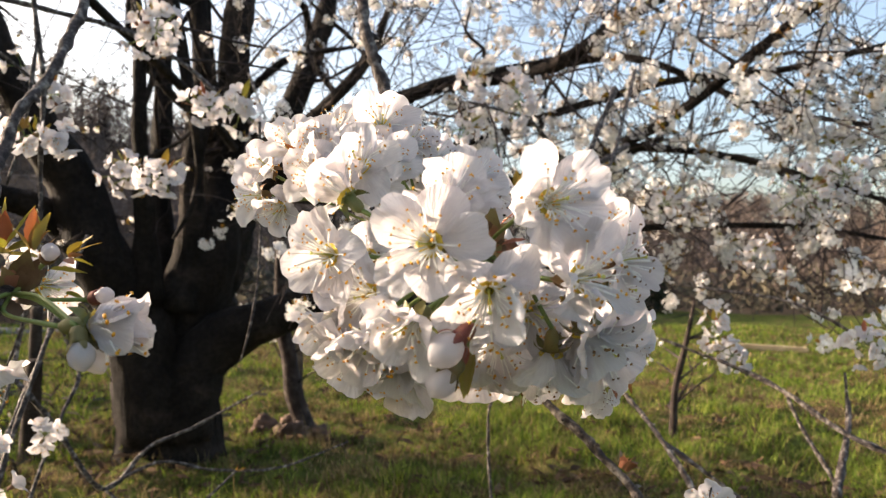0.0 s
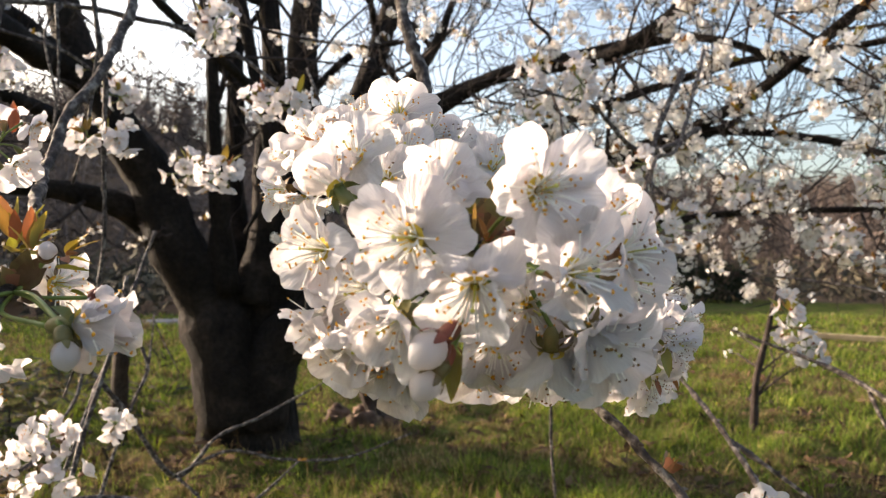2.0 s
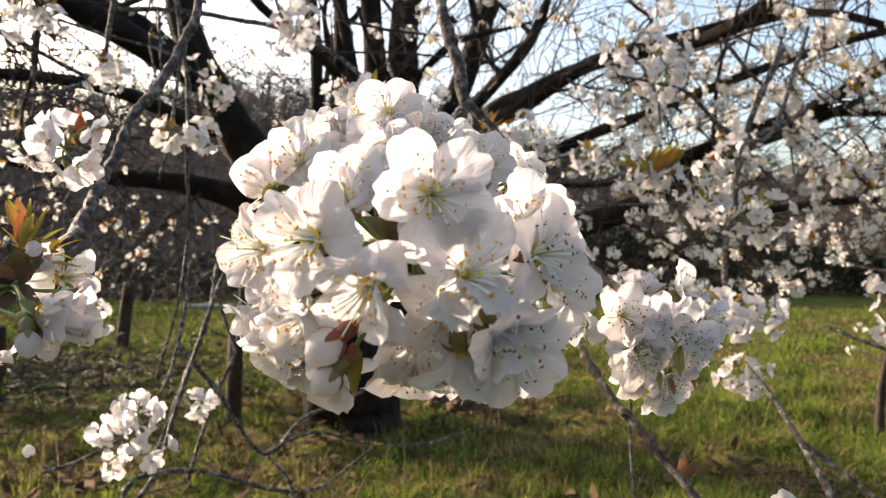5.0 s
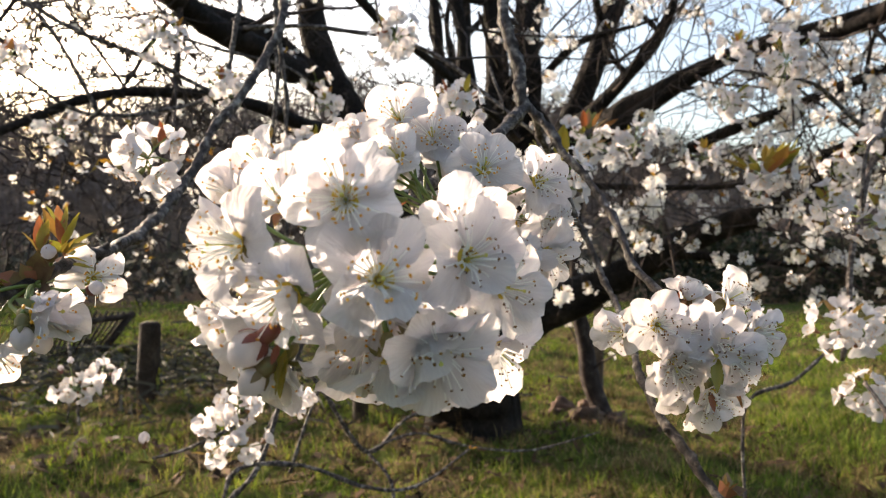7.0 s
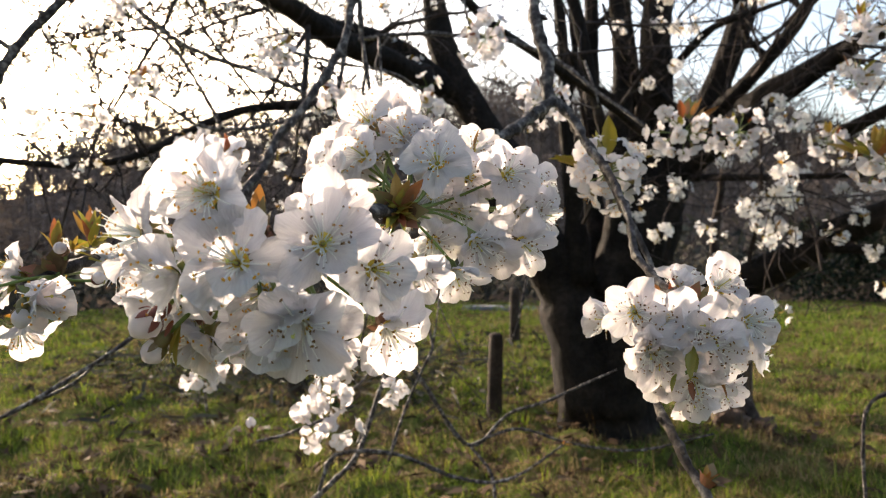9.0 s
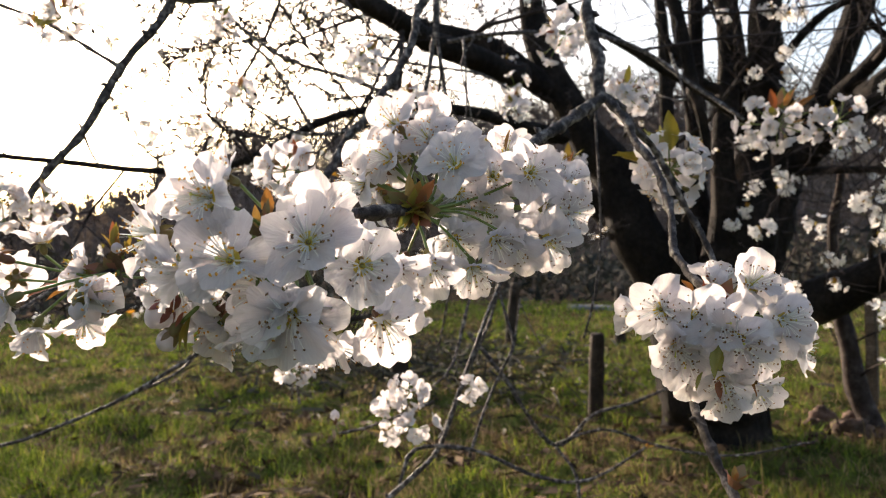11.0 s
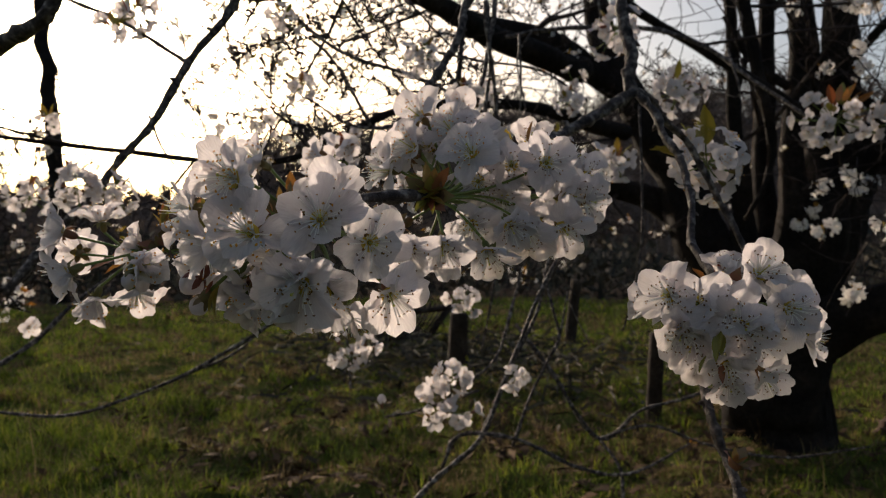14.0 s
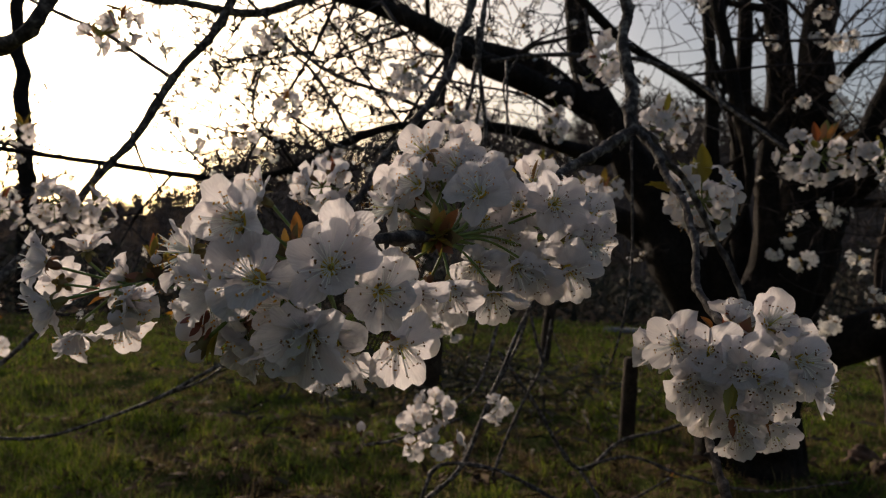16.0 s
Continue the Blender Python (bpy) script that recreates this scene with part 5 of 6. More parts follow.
# the cluster at the end of the hanging shoot
blossom(spray, (0.0819, 0.4608, 0.9149), (0.32, -0.94, 0.10), 1.05, 18, CORE_R, True)
blossom(spray, (0.1098, 0.4732, 0.9079), (0.70, -0.71, 0.10), 1.1, 14, CORE_R, True)
blossom(spray, (0.1149, 0.4988, 0.9268), (0.74, -0.49, 0.46), 1.12, 26, CORE_R, True)
blossom(spray, (0.1196, 0.4846, 0.8949), (0.74, -0.58, -0.36), 1.12, 18, CORE_R, True)
blossom(spray, (0.1227, 0.5156, 0.9057), (0.95, -0.29, 0.09), 1.1, 18, CORE_R, True)
blossom(spray, (0.0895, 0.4620, 0.8957), (0.38, -0.81, -0.46), 1.05, 24, CORE_R, True)
blossom(spray, (0.1014, 0.4913, 0.8677), (0.42, -0.54, -0.73), 0.95, 34, CORE_R, True)
blossom(spray, (0.1116, 0.5107, 0.8697), (0.67, -0.32, -0.67), 0.95, 36, CORE_R, True)
blossom(spray, (0.1212, 0.5446, 0.8886), (0.89, 0.37, -0.28), 1.0, 24, CORE_R, True)
blossom(spray, (0.0592, 0.4804, 0.9077), (-0.52, -0.85, 0.07), 1.0, 26, CORE_R, True)
blossom(spray, (0.0937, 0.5048, 0.9261), (0.20, -0.31, 0.93), 0.95, 34, CORE_R, True)
blossom(spray, (0.0860, 0.4887, 0.8777), (0.20, -0.75, -0.64), 0.9, 38, CORE_R, True)
blossom(spray, (0.0994, 0.5651, 0.9133), (0.11, 0.82, 0.56), 1.0, 26, CORE_R, True)
blossom(spray, (0.0579, 0.5325, 0.9024), (-0.94, 0.24, 0.23), 1.0, 26, CORE_R, True)
blossom(spray, (0.0863, 0.5731, 0.8793), (-0.44, 0.79, -0.42), 1.0, 26, CORE_R, True)
blossom(spray, (0.0945, 0.4693, 0.9107), (0.3729, -0.9226, 0.0982), 1.08, 20, CORE_R, True)
blossom(spray, (0.1169, 0.4753, 0.8998), (0.6355, -0.7656, -0.1004), 1.08, 20, CORE_R, True)
blossom(spray, (0.0923, 0.4684, 0.8895), (0.2726, -0.8184, -0.5059), 1.00, 24, CORE_R, True)
blossom(spray, (0.1080, 0.4778, 0.8782), (0.3916, -0.5932, -0.7034), 0.95, 28, CORE_R, True)
blossom(spray, (0.1304, 0.5015, 0.9088), (0.8811, -0.4729, 0.0034), 1.05, 22, CORE_R, True)
bud_scales(spray, CORE_R, (0.2, -0.6, 0.2), 9, 0.010)
leaf(spray, (0.1133, 0.4620, 0.8985), (0.03, -0.51, -0.86), 0.018, False)
leaf(spray, (0.1120, 0.4640, 0.8960), (0.30, -0.50, -0.80), 0.014, False)
leaf(spray, (0.1091, 0.4695, 0.8782), (0.23, -0.28, -0.93), 0.011, True)
leaf(spray, (0.1190, 0.4809, 0.8810), (0.54, 0.07, -0.84), 0.013, True)
leaf(spray, (0.1036, 0.4631, 0.8825), (-0.08, -0.71, -0.70), 0.011, False)
leaf(spray, (0.0862, 0.5038, 0.9243), (0.51, -0.07, 0.86), 0.016, True)
leaf(spray, (0.0814, 0.4983, 0.9227), (-0.02, -0.78, 0.62), 0.014, True)
leaf_tuft(spray, (0.1165, 0.470, 0.823), (0.69, -0.08, 0.72), 7, 0.008, 1.0, 0.9)
bud_scales(spray, (0.1165, 0.470, 0.823), (0.5, 0, 0.8), 12, 0.008)


# ---- blossoming sprays at arm's length ----
def mid_flower_meshes():
    """Whole small flowers for clumps farther off: petals, calyx and stamens in one mesh."""
    out = []
    for variant in range(6):
        rng = random.Random(200 + variant)
        g = Geo()
        cup = rng.uniform(14, 42)
        for k in range(5):
            verts, faces, _ = petal_grid(k + 5 * variant, rng, 6, 9)
            m = Matrix.Rotation(2 * math.pi * k / 5 + rng.uniform(-.1, .1), 4, "Z") @ Matrix.Translation((0.002, 0, 0.0007)) @ Matrix.Rotation(-radians(cup + rng.gauss(0, 9)), 4, "Y")
            g.add([m @ Vector(v) for v in verts], faces)
        n1 = len(g.f)
        g.tube([(0, 0, -0.007), (0, 0, -0.0035), (0, 0, 0.0008)], [0.0012, 0.0026, 0.003], 7)
        n2 = len(g.f)
        tips = []
        for k in range(13):
            w = 2.4 * k
            tilt = radians(rng.uniform(15, 62))
            d = Vector((math.cos(w) * math.sin(tilt), math.sin(w) * math.sin(tilt), math.cos(tilt)))
            g.tube([d * 0.001, d * rng.uniform(0.008, 0.012)], [0.00022, 0.00018], 3, False)
            tips.append(Vector(g.v[-1]))
        n3 = len(g.f)
        for t in tips:
            r = 0.0008
            g.add([t + Vector(q) * r for q in ((1, 0, 0), (-1, 0, 0), (0, 1, 0), (0, -1, 0), (0, 0, 1), (0, 0, -1))],
                  [(0, 2, 4), (2, 1, 4), (1, 3, 4), (3, 0, 4), (2, 0, 5), (1, 2, 5), (3, 1, 5), (0, 3, 5)])
        me = g.mesh("flower")
        for mat in (PETAL, CALYX, FILAMENT, ANTHER):
            me.materials.append(mat)
        me.polygons.foreach_set("material_index", [0] * n1 + [1] * (n2 - n1) + [2] * (n3 - n2) + [3] * (len(g.f) - n3))
        me.polygons.foreach_set("use_smooth", [True] * len(me.polygons))
        out.append(me)
    return out


MID = mid_flower_meshes()
CLUMP_RNG = random.Random(321)


def clump(branch, c, count, radius=0.03, leaves=2, stretch=(1, 1, 1), lift=0.0, red=0.35, leaf_len=0.022):
    """A ball of flowers on short stalks about c, with young leaves on top."""
    rng = CLUMP_RNG
    c = Vector(c)
    start = rng.uniform(0, 6)
    extra = count // 3 if count > 5 else 0
    count += extra
    for k in range(count):
        z = 1 - 2 * (k + 0.5) / count
        w = 2.39996 * k + start
        out = Vector((math.cos(w) * math.sqrt(1 - z * z), math.sin(w) * math.sqrt(1 - z * z), z))
        p = c + Vector((out.x * stretch[0], out.y * stretch[1], out.z * stretch[2])) * radius * (rng.uniform(0.35, 0.65) if extra and k % 4 == 1 else rng.uniform(0.7, 1.05))
        out = (out + Vector((rng.gauss(0, .3), rng.gauss(0, .3), rng.gauss(lift, .3)))).normalized()
        ob = mesh_part("blossom", rng.choice(MID), None, branch)
        ob.matrix_basis = Matrix.Translation(p - Vector(branch.location)) @ turn_to(out, rng.uniform(0, 6.28)) @ Matrix.Scale(rng.uniform(0.78, 1.04), 4)
        g = Geo(branch.location)
        a = p - out * 0.0065
        g.tube([c + (a - c) * 0.08, (c + a) * 0.5 - out * 0.002, a], [0.0008, 0.0007, 0.0009], 5)
        mesh_part("stalk", g.mesh("stalk"), STALK, branch)
    lean = Vector((rng.gauss(0, 0.5), rng.gauss(0, 0.5), 1.0))
    if leaves:
        leaves = leaves * 2 + 3
    for k in range(leaves):
        d = (lean + Vector((rng.gauss(0, 0.8), rng.gauss(0, 0.8), rng.gauss(0, 0.45)))).normalized()
        leaf(branch, c + d * radius * 0.6, d, leaf_len * rng.uniform(0.7, 1.3), rng.random() < red)


def spray_of(points, radii, label, seed, material=None, sides=8, step=0.012):
    ob = thing("cherry_branch", points[0], label, "branch", "blossoming branches")
    knobbly(ob, "branch", points, radii, seed, step, material, sides)
    return ob


# the branch with the half-open flower
left = spray_of([(-0.40, 0.83, 1.52), (-0.338, 0.678, 1.219), (-0.329, 0.6385, 1.1565), (-0.326, 0.597, 1.105), (-0.330, 0.562, 1.062), (-0.322, 0.522, 1.018), (-0.286, 0.460, 0.986), (-0.2330, 0.3855, 0.9608), (-0.1760, 0.3017, 0.9510), (-0.1552, 0.2618, 0.9421), (-0.1489, 0.2371, 0.9347)], [0.0066, 0.0057, 0.0055, 0.0053, 0.0051, 0.0051, 0.0049, 0.0047, 0.0043, 0.0038, 0.003], "grey cherry branch with half-open flowers and bronze leaves", 11, None, 10, 0.006)
FLOWER_RNG.seed(7)
CORE_L = Vector((-0.1510, 0.2560, 0.9392))
blossom(left, (-0.1105, 0.2274, 0.9308), (0.98, 0.10, 0.06), 1.2, 72, CORE_L, spin=0.4)
flower_bud(left, (-0.1101, 0.2221, 0.9264), (0.28, -0.21, -0.94), 0.0095, CORE_L)
flower_bud(left, (-0.1094, 0.2280, 0.9238), (0.45, -0.01, -0.89), 0.009, CORE_L)
flower_bud(left, (-0.1371, 0.2536, 0.9524), (0.56, -0.70, 0.44), 0.007, CORE_L)
flower_bud(left, (-0.1249, 0.2648, 0.9378), (0.93, -0.25, 0.25), 0.007, CORE_L)
blossom(left, (-0.1635, 0.2965, 0.9408), (0.92, -0.38, -0.12), 0.95, 22, CORE_L, petals=4)
blossom(left, (-0.1588, 0.2436, 0.9395), (-0.40, -0.85, 0.35), 1.0, 24, CORE_L)
blossom(left, (-0.1624, 0.2008, 0.9496), (-0.20, -0.92, 0.34), 1.05, 24, CORE_L, True)
blossom(left, (-0.1490, 0.2011, 0.9272), (-0.23, -0.87, -0.45), 1.1, 22, CORE_L, True)
blossom(left, (-0.1718, 0.2208, 0.9103), (0.09, -0.38, -0.92), 1.0, 28, CORE_L)
blossom(left, (-0.1550, 0.2402, 0.9151), (0.35, -0.17, -0.92), 1.0, 28, CORE_L)
blossom(left, (-0.1797, 0.2266, 0.9565), (0.03, -0.17, 0.99), 0.9, 34, CORE_L)
blossom(left, (-0.2001, 0.2185, 0.9373), (-0.99, 0.02, 0.14), 1.0, 30, CORE_L)
leaf_tuft(left, (-0.1414, 0.2516, 0.9524), (-0.01, -0.22, 0.98), 8, 0.0125, 0.7, 0.35)
leaf_tuft(left, (-0.1327, 0.2557, 0.9517), (0.83, 0.02, 0.55), 6, 0.010, 0.1, 0.6)
leaf(left, (-0.1459, 0.2716, 0.9477), (0.99, -0.03, -0.11), 0.014, False)
leaf(left, (-0.1413, 0.2738, 0.9387), (0.96, -0.18, -0.22), 0.012, False)
leaf(left, (-0.1775, 0.2467, 0.9377), (-0.0319, -0.0355, -0.0107), 0.034, True)
leaf(left, (-0.1735, 0.2438, 0.9344), (-0.0236, -0.0260, -0.0205), 0.022, True)
leaf_tuft(left, (-0.1755, 0.2880, 0.9580), (0.1, -0.2, 1.0), 6, 0.015, 0.55, 0.35)
leaf_tuft(left, (-0.1735, 0.2870, 0.9540), (0.75, -0.35, 0.35), 7, 0.020, 0.1, 0.5)
leaf_tuft(left, (-0.1664, 0.2501, 0.9367), (0.3, -0.8, 0.5), 9, 0.016, 0.15, 0.8)
bud_scales(left, CORE_L, (0.69, -0.68, 0.23), 12, 0.010)
clump(left, (-0.339, 0.493, 1.030), 8, 0.027, 0, lift=-0.3)
leaf(left, (-0.3343, 0.5037, 1.0407), (0.26, -0.33, 0.91), 0.024, True)
leaf(left, (-0.3313, 0.5052, 1.0369), (0.96, -0.18, 0.23), 0.026, True)

# the low branch over the grass
low = spray_of([(-0.6499, 0.7921, 0.4733), (-0.6120, 0.8546, 0.5530), (-0.5795, 0.9255, 0.6136), (-0.5789, 0.9952, 0.7201), (-0.5680, 1.0750, 0.8713), (-0.5759, 1.1779, 0.9941)], [0.006, 0.0055, 0.005, 0.0045, 0.004, 0.003], "thin crooked low cherry twigs with small flower clumps", 12)
for pts_, rad_, seed_ in (([(-0.5652, 0.8380, 0.5922), (-0.5628, 0.8721, 0.6386), (-0.5012, 0.9338, 0.6360), (-0.4305, 1.0108, 0.5910), (-0.3773, 1.0686, 0.5818), (-0.3186, 1.1510, 0.6284)], [0.004, 0.0042, 0.004, 0.0038, 0.0034, 0.002], 21),
                          ([(-0.6614, 1.1018, 0.7951), (-0.6084, 1.1486, 0.7011), (-0.5644, 1.2353, 0.5726), (-0.5155, 1.3021, 0.6257), (-0.4442, 1.3572, 0.6574), (-0.3420, 1.4267, 0.7140)], [0.005, 0.0055, 0.0055, 0.0045, 0.004, 0.002], 22),
                          ([(-0.5644, 1.2353, 0.5726), (-0.4954, 1.3114, 0.5973), (-0.4211, 1.3901, 0.5630), (-0.3206, 1.4809, 0.5450), (-0.1969, 1.5604, 0.5782)], [0.004, 0.0036, 0.0034, 0.003, 0.002], 23),
                          ([(-0.5644, 1.2353, 0.5726), (-0.5108, 1.2272, 0.5289), (-0.4913, 1.2142, 0.4632)], [0.004, 0.004, 0.004], 24),
                          ([(-0.5936, 0.9411, 0.6977), (-0.5797, 0.8458, 0.6927), (-0.5848, 0.7873, 0.6826), (-0.6052, 0.7552, 0.6770)], [0.0035, 0.0035, 0.003, 0.002], 25),
                          ([(-0.5931, 1.0430, 0.9230), (-0.5945, 1.0425, 0.8888), (-0.5904, 1.0183, 0.8340), (-0.5873, 0.9788, 0.7530), (-0.5952, 0.9253, 0.7172)], [0.003, 0.0034, 0.0036, 0.0034, 0.002], 26),
                          ([(-0.5865, 1.1112, 0.9232), (-0.5867, 1.0834, 0.8313), (-0.5931, 1.0476, 0.7671), (-0.6022, 1.0092, 0.6899), (-0.6105, 0.9711, 0.6299)], [0.0036, 0.004, 0.0044, 0.0044, 0.005], 27),
                          ([(-0.5867, 1.0965, 0.9026), (-0.5553, 1.0891, 0.8237), (-0.5355, 1.0825, 0.7813), (-0.5432, 1.0598, 0.7380), (-0.5522, 1.0212, 0.6729), (-0.5643, 0.9944, 0.5977)], [0.003, 0.0034, 0.004, 0.0032, 0.0034, 0.004], 37),
                          ([(-0.5380, 1.1076, 0.8645), (-0.5368, 1.0952, 0.8151), (-0.5355, 1.0825, 0.7813)], [0.0016, 0.0024, 0.003], 38),
                          ([(-0.5400, 1.1054, 0.8594), (-0.5274, 1.1212, 0.8126), (-0.5122, 1.1400, 0.7668)], [0.0016, 0.0016, 0.0012], 39),
                          ([(-1.0137, 0.9449, 0.8136), (-0.9708, 0.9187, 0.7249), (-0.9748, 0.9147, 0.6530)], [0.003, 0.003, 0.002], 28),
                          ([(-0.9894, 0.2858, 0.6848), (-0.9171, 0.3695, 0.6790), (-0.8766, 0.4468, 0.7006), (-0.8319, 0.5441, 0.7441), (-0.7953, 0.6624, 0.8153), (-0.7833, 0.7522, 0.8784)], [0.0028, 0.0034, 0.0036, 0.004, 0.0045, 0.005], 29),
                          ([(-0.8320, 0.5440, 0.7423), (-0.8385, 0.6128, 0.7623), (-0.8539, 0.6711, 0.7976)], [0.0028, 0.0026, 0.002], 30),
                          ([(-0.7626, 0.2417, 0.7777), (-0.7732, 0.3056, 0.8188), (-0.7887, 0.3637, 0.8694), (-0.8003, 0.4265, 0.9094)], [0.004, 0.004, 0.0035, 0.003], 31)):
    knobbly(low, "twig", pts_, [0.95 * r for r in rad_], seed_, 0.015, None, 7)
clump(low, (-0.935, 0.900, 0.716), 7, 0.026, 0, (1.3, 1.3, 0.6))
clump(low, (-0.905, 0.930, 0.742), 4, 0.016, 0)
flower_bud(low, (-0.955, 0.905, 0.757), (0, 0, 1), 0.012, (-0.935, 0.900, 0.716))
flower_bud(low, (-0.965, 0.895, 0.745), (-0.3, 0, 1), 0.011, (-0.935, 0.900, 0.716))
knobbly(low, "twig", [(-0.935, 0.900, 0.705), (-0.930, 0.900, 0.680), (-0.932, 0.905, 0.655)], [0.0022, 0.0025, 0.004], 61, 0.008, None, 7)
clump(low, (-0.515, 0.815, 0.742), 7, 0.025, 0, (0.9, 0.9, 1.0))
clump(low, (-0.500, 0.812, 0.692), 5, 0.022, 0, (1.3, 1.3, 0.6))
clump(low, (-0.508, 0.947, 0.731), 4, 0.016, 0)
clump(low, (-0.5546, 0.7987, 0.7202), 3, 0.012, 0)
clump(low, (-0.5431, 0.7930, 0.6813), 2, 0.010, 1)
flower_bud(low, (-0.6466, 0.7780, 0.6877), (0.1, -0.1, 1.0), 0.017, (-0.6416, 0.7804, 0.6668))
clump(low, (-0.7807, 0.2968, 0.8337), 1, 0.003, 0)
clump(low, (-0.8859, 1.1691, 0.8243), 8, 0.032, 0)
leaf_tuft(low, (-0.3186, 1.1510, 0.6284), (0.3, -0.5, 0.5), 3, 0.012, 1.0)
leaf_tuft(low, (-0.6198, 1.1212, 0.7048), (0.3, -0.5, 0.5), 2, 0.012, 1.0)

# the branch that crosses the low sun
sunny = spray_of([(-0.7992, 0.6529, 1.4677), (-0.8193, 0.6000, 1.3410), (-0.8505, 0.5484, 1.2483), (-0.8976, 0.4498, 1.0768), (-0.9134, 0.3716, 0.9728), (-0.9177, 0.2909, 0.8793)], [0.010, 0.0085, 0.0082, 0.008, 0.0085, 0.009], "brown branch with blossom against the low sun", 13)
knobbly(sunny, "twig", [(-0.8631, 0.5348, 1.2437), (-0.9591, 0.4691, 1.3149), (-1.0415, 0.4040, 1.3602), (-1.1562, 0.3167, 1.4185)], [0.005, 0.0042, 0.004, 0.003], 32, 0.015)
knobbly(sunny, "twig", [(-0.8895, 0.4897, 1.1520), (-0.9180, 0.5182, 1.1078), (-0.9155, 0.5520, 1.0628)], [0.003, 0.0026, 0.0015], 33, 0.015)
clump(sunny, (-0.9456, 0.4846, 1.3240), 7, 0.034, 4)
clump(sunny, (-0.9211, 0.4368, 1.2892), 2, 0.02, 3)
clump(sunny, (-0.8137, 0.3642, 1.0259), 9, 0.032, 1)
clump(sunny, (-0.8202, 0.4179, 1.0143), 8, 0.032, 1)
clump(sunny, (-1.1201, 0.3615, 1.0257), 7, 0.032, 1)
clump(sunny, (-1.4886, 0.4689, 1.2148), 4, 0.03, 4)

# thin hanging twigs with single clumps
hang = spray_of([(-0.4982, 0.8654, 1.3212), (-0.4883, 0.8680, 1.2214), (-0.4814, 0.8705, 1.1003), (-0.4893, 0.8811, 0.9795), (-0.5146, 0.8993, 0.8773), (-0.5675, 0.9238, 0.7689)], [0.0045, 0.004, 0.0036, 0.003, 0.0026, 0.0018], "thin grey hanging cherry twigs with white clumps", 14)
knobbly(hang, "twig", [(-0.4883, 0.8680, 1.2214), (-0.4906, 0.8490, 1.1111), (-0.5091, 0.8474, 1.0415)], [0.003, 0.0025, 0.0018], 34, 0.015)
knobbly(hang, "twig", [(-0.5008, 1.1334, 1.4190), (-0.4840, 1.1290, 1.3481), (-0.4686, 1.1347, 1.3194)], [0.003, 0.0026, 0.002], 35, 0.015)
knobbly(hang, "twig", [(-0.3635, 1.3412, 1.3057), (-0.3237, 1.3136, 1.2113), (-0.3778, 1.3232, 1.2281)], [0.003, 0.0025, 0.0018], 36, 0.015)
clump(hang, (-0.50, 1.146, 1.091), 10, 0.036, 1)
clump(hang, (-0.419, 1.281, 1.227), 9, 0.034, 2, (1.3, 1.1, 0.9))
clump(hang, (-0.455, 1.135, 1.316), 12, 0.042, 2, (1.0, 1.0, 1.2))
clump(hang, (-0.4644, 0.8728, 1.1002), 4, 0.018, 0)
clump(hang, (-0.4914, 0.8490, 1.0971), 4, 0.018, 1)
clump(hang, (-0.7173, 1.3205, 1.2567), 6, 0.03, 3)
clump(hang, (-0.7390, 1.3126, 1.1753), 5, 0.028, 3)
clump(hang, (-0.7852, 1.0825, 1.2459), 7, 0.032, 2)
clump(hang, (-0.9924, 1.1128, 1.3657), 7, 0.034, 2)

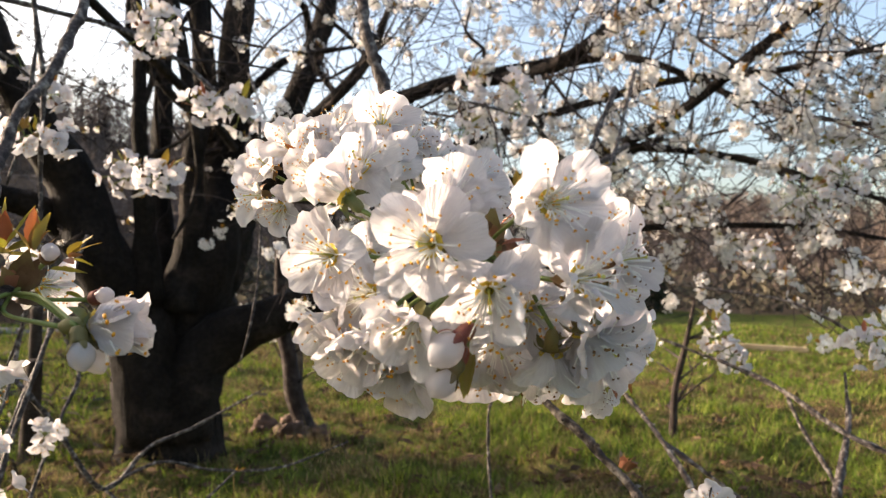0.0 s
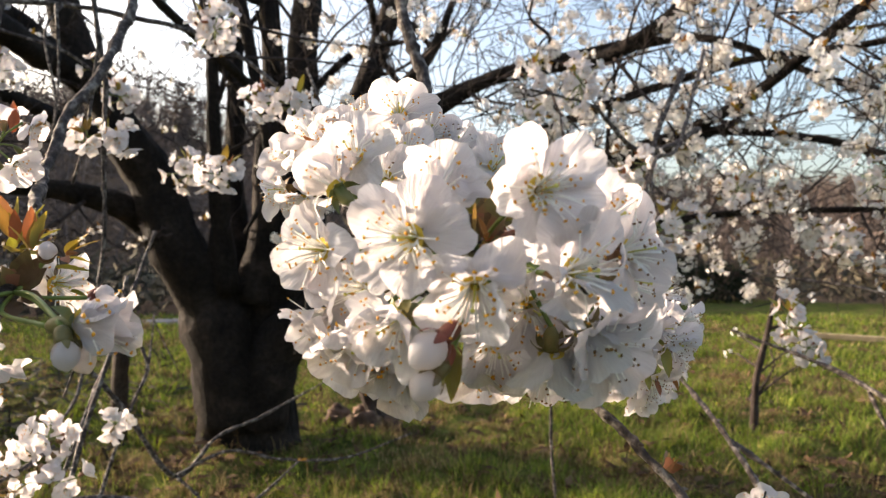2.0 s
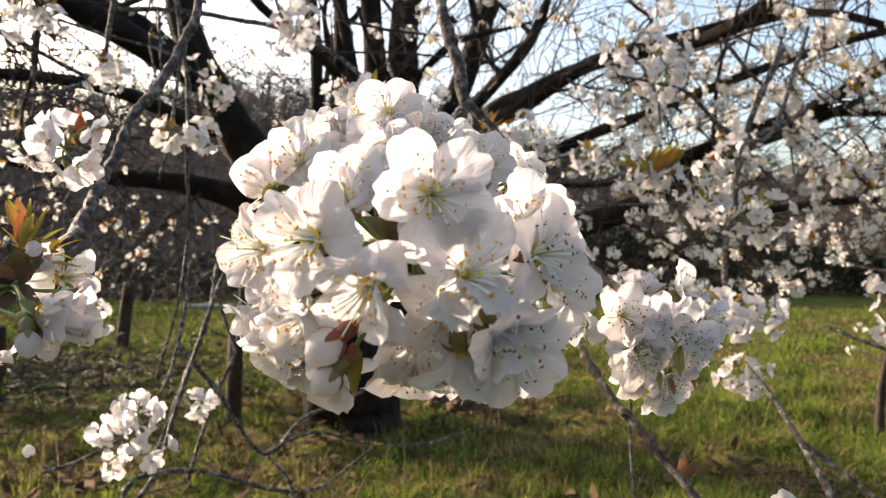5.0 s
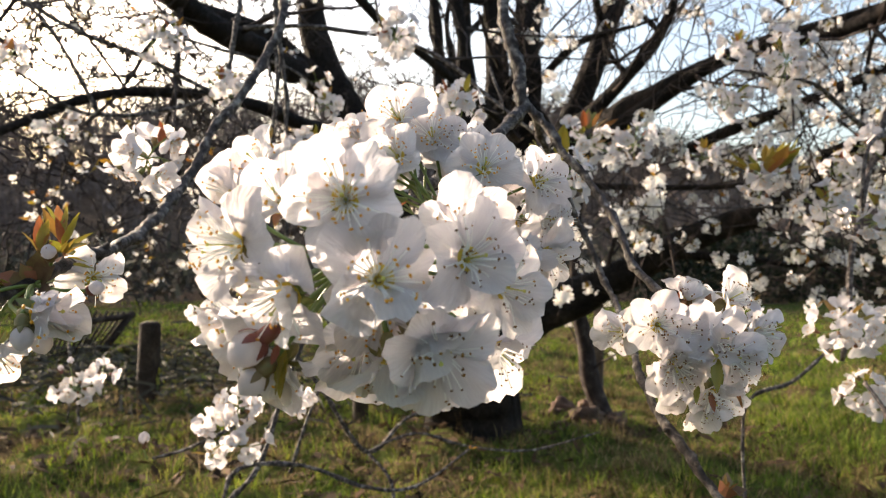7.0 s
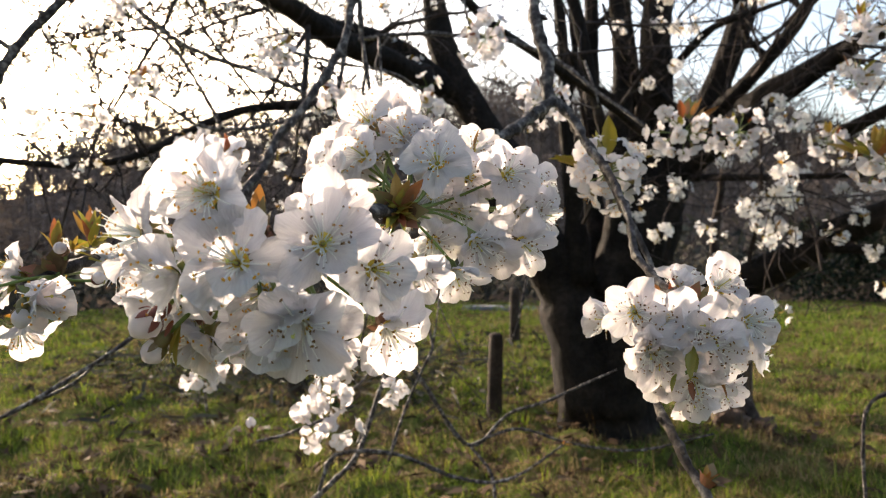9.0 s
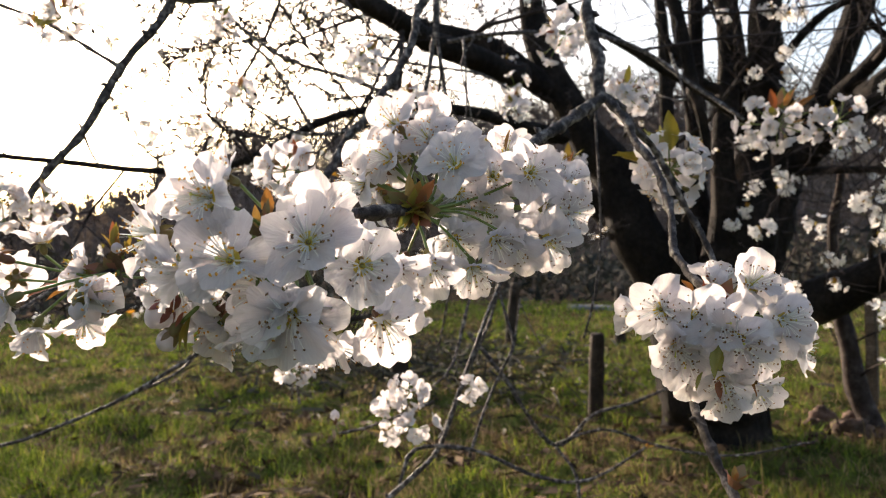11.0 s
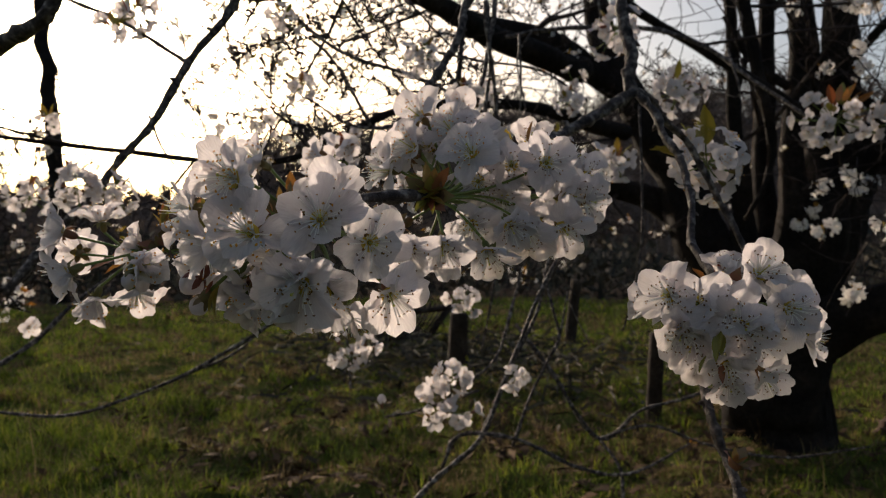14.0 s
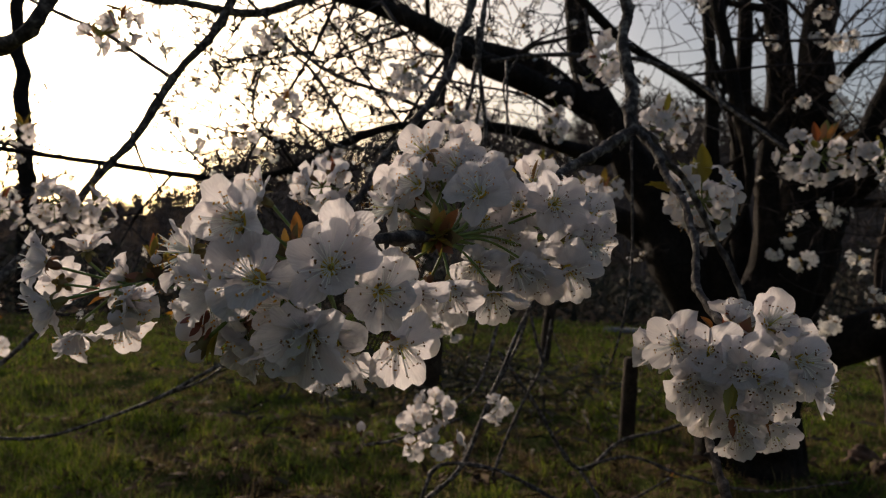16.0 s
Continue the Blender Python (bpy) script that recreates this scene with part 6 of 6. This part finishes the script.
# boughs with blossom on the meadow side
right = spray_of([(0.3850, 1.6425, 1.3614), (0.3130, 1.5541, 1.2050), (0.2734, 1.4476, 1.0666), (0.2448, 1.3572, 0.9533), (0.2371, 1.2986, 0.8597), (0.2260, 1.2714, 0.7944)], [0.008, 0.007, 0.006, 0.0055, 0.005, 0.004], "dark boughs with many white blossom clumps and young leaves", 15)
for pts_, rad_, seed_ in (([(0.0949, 1.3432, 0.5153), (0.0913, 1.3634, 0.6950), (0.1600, 1.4283, 0.7336), (0.2350, 1.5182, 0.7947), (0.3215, 1.6135, 0.8592)], [0.004, 0.0045, 0.005, 0.005, 0.004], 41),
                          ([(0.6664, 1.0073, 0.6830), (0.5853, 1.0564, 0.7170), (0.5281, 1.1252, 0.7654), (0.4724, 1.2044, 0.7975), (0.3904, 1.3036, 0.8286)], [0.007, 0.0065, 0.006, 0.005, 0.004], 42),
                          ([(0.5281, 1.1252, 0.7654), (0.5449, 1.1065, 0.7136), (0.5699, 1.0583, 0.6437)], [0.004, 0.0045, 0.005], 43),
                          ([(0.8441, 1.3050, 0.7737), (0.7224, 1.3031, 0.8477), (0.6240, 1.3518, 0.8997), (0.4679, 1.4512, 0.9216)], [0.005, 0.0045, 0.004, 0.003], 44),
                          ([(0.236, 1.05, 0.80), (0.250, 0.983, 0.782), (0.262, 0.873, 0.748), (0.285, 0.80, 0.69), (0.31, 0.72, 0.58)], [0.004, 0.0045, 0.005, 0.0055, 0.006], 45),
                          ([(0.262, 0.873, 0.748), (0.31, 0.85, 0.715), (0.37, 0.83, 0.67)], [0.0045, 0.004, 0.0035], 46),
                          ([(0.4576, 1.7516, 1.4335), (0.3487, 1.4989, 1.1830), (0.2640, 1.3081, 1.1162), (0.2482, 1.2706, 0.9731)], [0.007, 0.006, 0.005, 0.003], 47),
                          ([(0.4978, 1.9706, 1.2883), (0.3348, 1.8398, 1.2108), (0.2017, 1.7228, 1.3003), (0.0540, 1.6542, 1.3283)], [0.012, 0.010, 0.007, 0.004], 48),
                          ([(0.175, 0.472, 0.815), (0.168, 0.470, 0.79), (0.150, 0.448, 0.777)], [0.0013, 0.0013, 0.0016], 56),
                          ([(-0.2216, 1.9674, 1.0726), (-0.0300, 2.0013, 1.0666), (0.1516, 2.0305, 1.0691)], [0.003, 0.004, 0.005], 49),
                          ([(0.5430, 1.0084, 0.6413), (0.6131, 1.1065, 0.7145), (0.6354, 1.1545, 0.7927)], [0.01, 0.007, 0.003], 50)):
    knobbly(right, "twig", pts_, [0.8 * r for r in rad_], seed_, 0.015, None, 7)
clump(right, (0.122, 1.245, 1.066), 9, 0.034, 7, lift=-0.4, red=0.15, leaf_len=0.045)
clump(right, (-0.18, 1.35, 1.150), 14, 0.055, 8, (1.4, 1.4, 0.8), red=0.5, leaf_len=0.036)
clump(right, (-0.1068, 1.4142, 1.1539), 8, 0.04, 2)
clump(right, (0.214, 1.095, 0.859), 9, 0.034, 1)
clump(right, (0.2767, 1.2810, 1.0035), 14, 0.048, 5, (1.3, 1.0, 0.9), red=0.1)
clump(right, (0.2034, 1.2540, 1.0207), 7, 0.034, 2, red=0.1)
clump(right, (0.2558, 1.2310, 0.7592), 10, 0.038, 2, (1.2, 1, 0.8))
clump(right, (0.2741, 1.2589, 0.8451), 10, 0.038, 0, (1.3, 1, 0.8))
clump(right, (0.1513, 1.4796, 1.2959), 16, 0.050, 3, (0.9, 0.9, 1.3))
clump(right, (0.0620, 1.6065, 1.3571), 7, 0.035, 3)
clump(right, (0.0439, 1.6495, 1.2643), 9, 0.04, 2)
clump(right, (-0.0127, 1.7336, 1.1606), 7, 0.035, 2)
clump(right, (0.8355, 1.6959, 1.1307), 18, 0.075, 7, (1.1, 1, 1), red=0.4)
clump(right, (0.9337, 1.6946, 1.1780), 14, 0.06, 6)
clump(right, (0.4671, 1.2529, 0.8537), 7, 0.032, 1, (0.7, 0.7, 1.4))
clump(right, (0.4967, 1.2542, 0.8057), 6, 0.028, 0)
clump(right, (0.6950, 1.2035, 0.8327), 9, 0.036, 1)
clump(right, (0.7012, 1.5994, 0.9952), 7, 0.034, 1)
clump(right, (0.5199, 1.6965, 1.1071), 7, 0.04, 2)
blossom(right, (0.172, 0.472, 0.799), (-0.14, -0.83, 0.54), 0.95, 38, (0.164, 0.466, 0.780))
clump(right, (-0.0601, 0.7467, 1.0249), 13, 0.034, 5, red=0.1, leaf_len=0.034)
clump(right, (-0.3036, 1.0755, 1.1816), 7, 0.030, 2)
clump(right, (0.2406, 1.5205, 1.1038), 7, 0.034, 1)
clump(right, (0.2805, 1.4839, 1.1371), 7, 0.034, 1)

# a dark branch close overhead on the sunny side, and clumps in the crown
over = spray_of([(-0.6034, 0.1939, 1.1255), (-0.5265, 0.2367, 1.1537), (-0.4801, 0.2597, 1.1718), (-0.4635, 0.2785, 1.2203)], [0.012, 0.0105, 0.010, 0.008], "reddish branch close overhead against the sun", 16)
leaf_tuft(over, (-0.5433, 0.3391, 1.2279), (0, 0, -1), 2, 0.025, 1.0)
crown = spray_of([(-0.9790, 1.3613, 1.6234), (-0.9539, 1.3150, 1.4693), (-0.9502, 1.2442, 1.2839), (-1.0189, 1.0125, 1.2050), (-1.0265, 0.8504, 1.2487)], [0.008, 0.007, 0.006, 0.005, 0.003], "dark crooked bough with sparse blossom", 17)
for pts_, rad_, seed_ in (([(-1.4414, 0.5119, 1.5503), (-1.2698, 0.7088, 1.5091), (-1.1927, 0.8725, 1.5179), (-1.0472, 1.1115, 1.6178)], [0.010, 0.011, 0.012, 0.012], 51),
                          ([(-1.0189, 1.0125, 1.2050), (-1.0383, 0.9124, 1.3542), (-1.0624, 0.8076, 1.4121)], [0.005, 0.004, 0.003], 52),
                          ([(-1.1928, 0.8086, 1.5431), (-1.1246, 0.9650, 1.4061), (-1.0313, 1.1500, 1.3382), (-0.9502, 1.2442, 1.2839)], [0.005, 0.006, 0.006, 0.006], 53),
                          ([(-0.8056, 1.2576, 1.4112), (-0.8033, 1.2613, 1.2748), (-0.8087, 1.2559, 1.1635)], [0.004, 0.003, 0.0015], 54),
                          ([(-1.0986, 1.5087, 1.5154), (-0.8575, 1.6402, 1.5193), (-0.6613, 1.7194, 1.4524), (-0.5225, 1.7311, 1.3403), (-0.3937, 1.7309, 1.2320)], [0.007, 0.008, 0.007, 0.006, 0.004], 57),
                          ([(-1.0648, 1.2397, 1.4210), (-0.9932, 1.3254, 1.3984), (-0.9035, 1.4324, 1.3789), (-0.8275, 1.5242, 1.3035)], [0.005, 0.005, 0.004, 0.003], 58),
                          ([(-0.8483, 1.3416, 1.4405), (-0.8696, 1.3173, 1.3809), (-0.8572, 1.3342, 1.2627), (-0.8616, 1.3304, 1.1836)], [0.003, 0.003, 0.0025, 0.002], 59),
                          ([(-0.2205, 0.8663, 1.1218), (-0.2178, 0.8705, 0.9754), (-0.2243, 0.8636, 0.8919), (-0.2341, 0.8526, 0.8378)], [0.0022, 0.002, 0.0019, 0.0016], 55)):
    knobbly(crown, "twig", pts_, rad_, seed_, 0.02, None, 7)
clump(crown, (-1.0323, 0.8435, 1.2698), 6, 0.03, 3)
clump(crown, (-1.0563, 0.8146, 1.4143), 6, 0.03, 1)
clump(crown, (-0.8620, 1.0399, 1.3406), 6, 0.03, 1)
clump(crown, (-0.9558, 1.3140, 1.3176), 7, 0.035, 1)
clump(crown, (-0.9240, 1.5797, 1.3789), 5, 0.03, 0)
clump(crown, (-1.1364, 1.0295, 1.1890), 6, 0.035, 2)
clump(crown, (-1.2736, 0.8704, 1.2314), 6, 0.035, 1)
clump(crown, (-1.5364, 0.8720, 1.2592), 5, 0.03, 1)
clump(crown, (-0.4243, 1.0895, 1.0789), 6, 0.03, 1)
